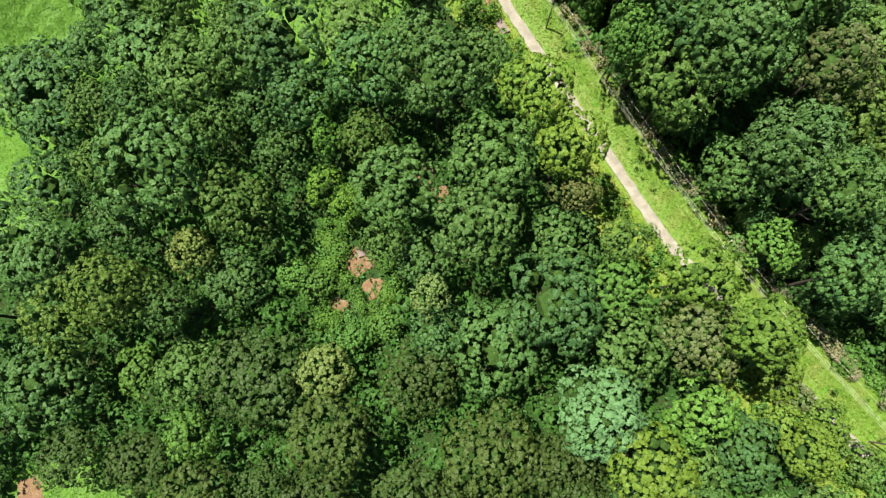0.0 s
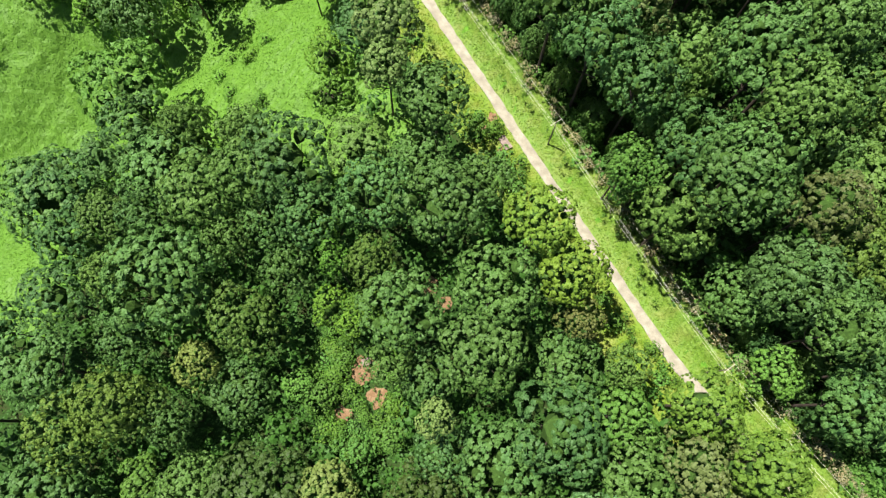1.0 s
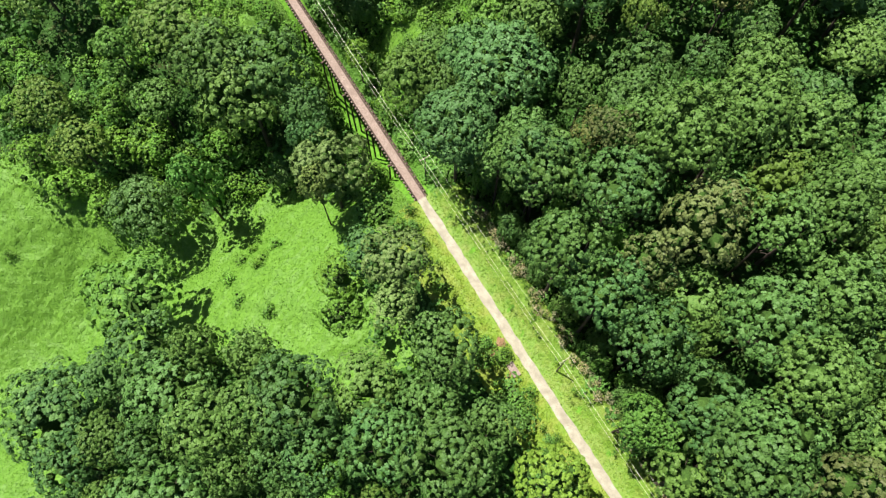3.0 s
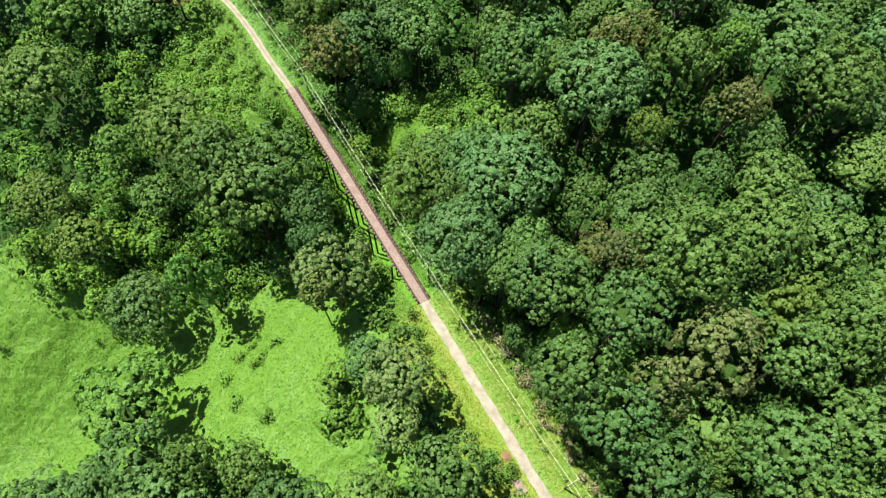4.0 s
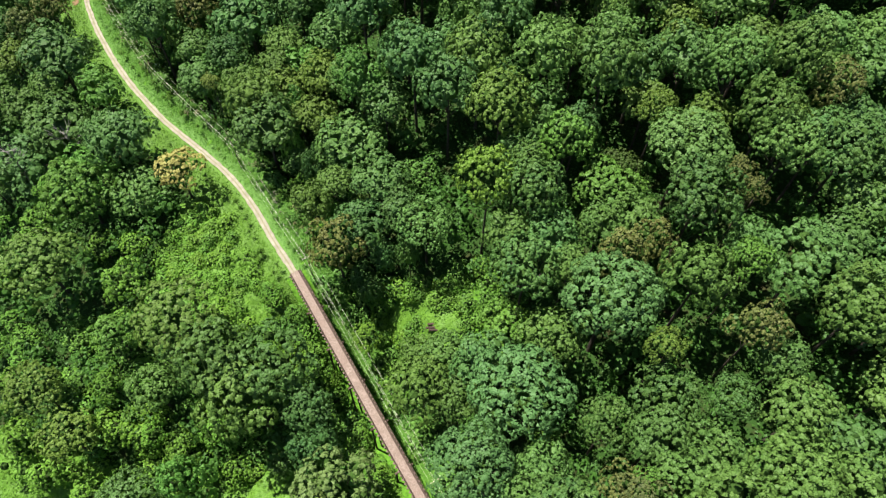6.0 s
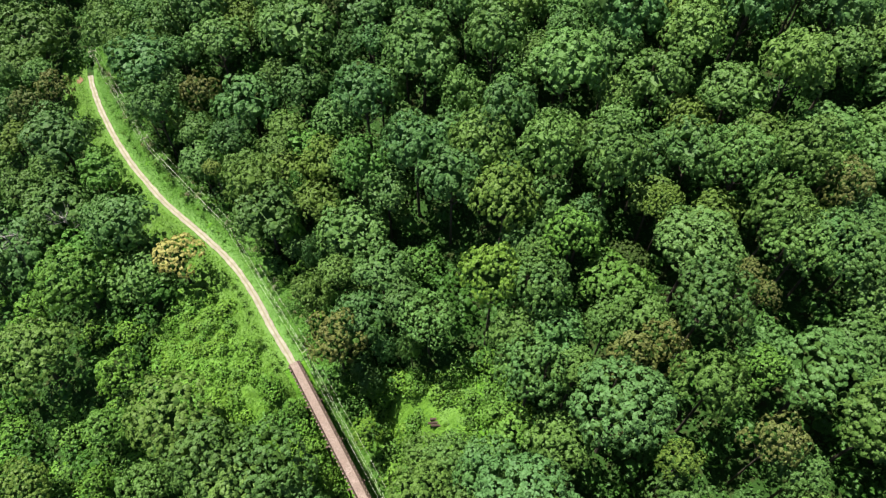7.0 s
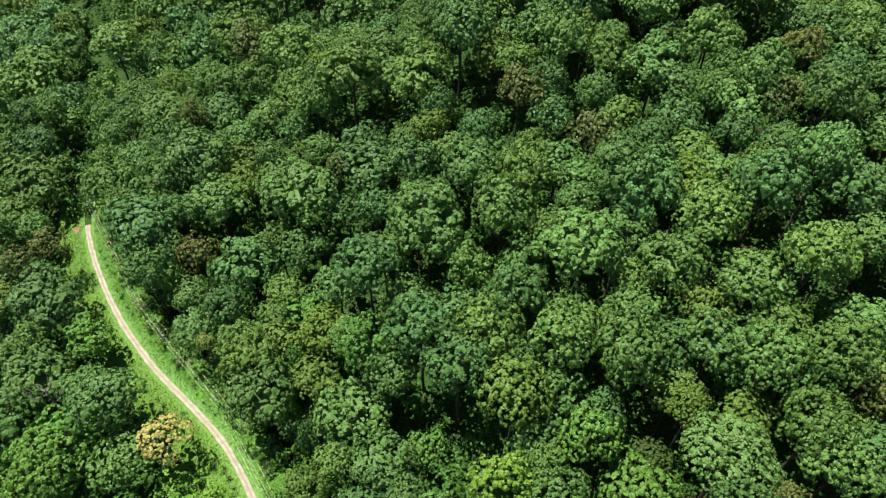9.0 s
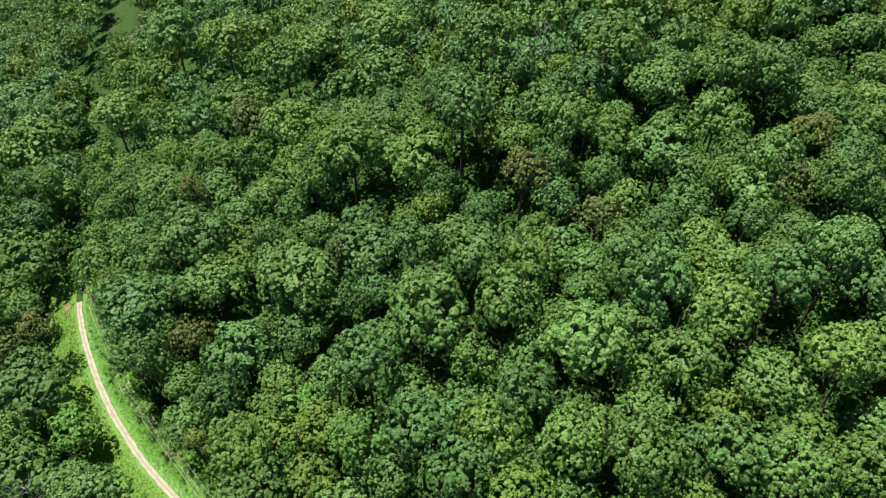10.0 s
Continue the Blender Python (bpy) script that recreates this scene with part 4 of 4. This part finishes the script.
def bare_tree(x, y, tall, seed, label):
    """A dead tree: trunk and forked, leafless limbs."""
    rng = random.Random(seed)
    thing = new("dead_tree")
    thing.location = (x, y, float(height(x, y)) - 0.3)
    bm = bmesh.new()
    tube(bm, [(0, 0, 0), (0.1, 0, tall * 0.4), (0.3, 0.2, tall * 0.75), (0.2, 0.4, tall)], [0.4, 0.3, 0.18, 0.04], 8)
    part("trunk", bm, DEAD, thing)
    for k in range(11):
        a, z0, reach = k * 2.4, tall * rng.uniform(0.45, 0.9), rng.uniform(2.0, 4.0)
        bm = bmesh.new()
        tip = Vector((reach * math.cos(a), reach * math.sin(a), z0 + rng.uniform(1.5, 4)))
        mid = Vector((0.5 * reach * math.cos(a), 0.5 * reach * math.sin(a), z0 + rng.uniform(0.5, 1.2)))
        tube(bm, [(0.2, 0.1, z0), mid, tip], [0.14, 0.09, 0.03], 6)
        for u in (-0.7, 0.5, 0.9):
            tube(bm, [mid, mid.lerp(tip, 0.6) + Vector((u, -u, 0.7)), tip + Vector((1.4 * u, -0.9 * u, 0.8))], [0.07, 0.05, 0.02], 5)
        part("limb", bm, DEAD, thing)
    tagged(thing, label, "dead tree", "dead trees")


bare_tree(21, 309, 26, 1, "leafless pale grey dead tree among green crowns")
bare_tree(-117, 187, 21, 2, "leafless grey dead tree at the wood's edge")
bare_tree(-104, 193, 17, 3, "small leafless grey dead tree beside the trail bend")


# ==== far bridge that shows between the trees ====
def far_bridge():
    thing = new("footbridge")
    a, b = Vector((-171, 414, 1.0)), Vector((-158, 449, 1.0))
    thing.location = (a + b) / 2
    shift = Matrix.Translation(-thing.location)
    side = (b - a).cross(Vector((0, 0, 1))).normalized()
    bm = bmesh.new()
    beam(bm, a, b, 2.4, 0.3)
    bm.transform(shift)
    part("deck", bm, DECKING, thing, "pale deck")
    for u in (-1.2, 1.2):
        for z in (1.1, 0.6):
            bm = bmesh.new()
            beam(bm, a + side * u + Vector((0, 0, z)), b + side * u + Vector((0, 0, z)), 0.12, 0.2)
            bm.transform(shift)
            part("rail", bm, TIMBER, thing)
        for k in range(9):
            p = a.lerp(b, k / 8) + side * u
            bm = bmesh.new()
            beam(bm, p, p + Vector((0, 0, 1.2)), 0.15, 0.15)
            bm.transform(shift)
            part("post", bm, TIMBER, thing)
    for k in range(1, 5):
        p = a.lerp(b, k / 5)
        for u in (-1.0, 1.0):
            bm = bmesh.new()
            q = p + side * u * 1.6
            beam(bm, p + side * u, Vector((q.x, q.y, float(height(q.x, q.y)) - 0.5)), 0.35, 0.35)
            bm.transform(shift)
            part("pile", bm, TIMBER, thing)
    tagged(thing, "distant timber bridge half hidden among trees", "bridge")


far_bridge()


# ==== shrubs along the corridor and in the valley ====
SHRUB = Sort("shrub", "rounded bright green vine-grown shrub", LEAF_BRIGHT, 120, 3, 380, 0.17, 6, far=False, ragged=0.25)
MOUND = Sort("vine_mound", "low heap of bright green vines", LEAF_VINE, 125, 3, 380, 0.19, 6, far=False, ragged=0.2)
HERB = Sort("leafy_shrub", "low leafy shrub of lush green", LEAF_LUSH, 128, 2, 380, 0.17, 6, far=False, ragged=0.25)
DRY = Sort("dry_shrub", "straggling pale brown dry shrub", LEAF_DRY, 130, 2, 130, 0.24, 6, far=False, ragged=0.3)


def along_trail(sort, s0, s1, lo, hi, count, r_lo, r_hi, rise):
    for _ in range(count):
        p, w = on_trail(RNG.uniform(s0, s1))
        d, r = RNG.uniform(lo, hi), RNG.uniform(r_lo, r_hi)
        x, y = p[0] + w[1] * d, p[1] - w[0] * d
        sort.plant(x, y, r, float(height(x, y)) + r * rise * RNG.uniform(0.9, 1.3))


def in_hollow(cx, cy, rx, ry, count, r_lo, r_hi):
    for _ in range(count):
        a, u, r = RNG.uniform(0, 6.28), math.sqrt(RNG.random()), RNG.uniform(r_lo, r_hi)
        x, y = cx + rx * u * math.cos(a), cy + ry * u * math.sin(a)
        if abs(float(beside(np.array([x]), np.array([y]))[0][0])) < 5 + r:
            continue
        MOUND.plant(x, y, r, float(height(x, y)) + 1.0 + r * RNG.uniform(0.6, 1.1))


along_trail(DRY, 30, B_START - 5, 6.8, 9.6, 190, 0.4, 1.1, 1.1)
along_trail(HERB, 30, B_START, 2.2, 7.5, 60, 0.3, 0.55, 1.0)
along_trail(SHRUB, 30, B_START, 8.0, 13.0, 70, 1.4, 3.0, 1.5)
along_trail(SHRUB, 30, B_START, -10.0, -4.5, 50, 1.2, 2.8, 1.3)
along_trail(HERB, 30, B_START, -7.0, -2.6, 60, 0.6, 1.5, 1.2)
along_trail(SHRUB, B_START, B_END, 3.5, 13, 48, 1.8, 3.4, 1.5)
along_trail(SHRUB, B_START, B_END, -13, -3.2, 40, 2.0, 3.8, 1.6)
along_trail(VINED, B_START + 4, B_END - 2, -8.5, -3.6, 34, 2.0, 3.0, 2.4)
for _ in range(110):
    x, y, r = RNG.uniform(-98, -48), RNG.uniform(112, 150), RNG.uniform(1.6, 3.4)
    RNG.choice((MOUND, MOUND, SHRUB)).plant(x, y, r, float(height(x, y)) + r * RNG.uniform(1.2, 2.6))
along_trail(SHRUB, B_END, B_END + 130, 6.0, 10, 60, 1.2, 2.4, 1.3)
along_trail(HERB, B_END, B_END + 130, 2.4, 7.5, 55, 0.4, 0.9, 1.0)
along_trail(HERB, B_END, B_END + 110, -6.5, -2.2, 30, 0.4, 0.9, 1.0)
for _ in range(90):
    x, y, r = RNG.uniform(-24, 12), RNG.uniform(133, 154), RNG.uniform(1.2, 2.8)
    if abs(float(beside(np.array([x]), np.array([y]))[0][0])) > 4 + r and math.hypot(x + 6.4, y - 142.2) > 3.2 + r:
        RNG.choice((SHRUB, HERB, MOUND)).plant(x, y, r, float(height(x, y)) + r * RNG.uniform(1.4, 2.6))
along_trail(DRY, B_END, B_END + 130, 4.5, 9, 30, 0.4, 0.9, 1.2)
in_hollow(-60, 163, 16, 15, 110, 1.2, 2.8)
for _ in range(150):
    x, y, r = RNG.uniform(-28, -9), RNG.uniform(1, 36), RNG.uniform(1.0, 2.4)
    if glade(x, y) and all(math.hypot(x - ex, y - ey) > er + 0.5 * r for ex, ey, er in EARTH_SPOTS):
        RNG.choice((HERB, HERB, SHRUB)).plant(x, y, r, float(height(x, y)) + r * RNG.uniform(0.9, 1.4))
in_hollow(-44, 92, 12, 14, 9, 0.7, 1.8)
in_hollow(-90, 95, 34, 16, 6, 0.6, 1.4)
for sort in (SHRUB, MOUND, HERB, DRY, VINED):
    sort.tidy()
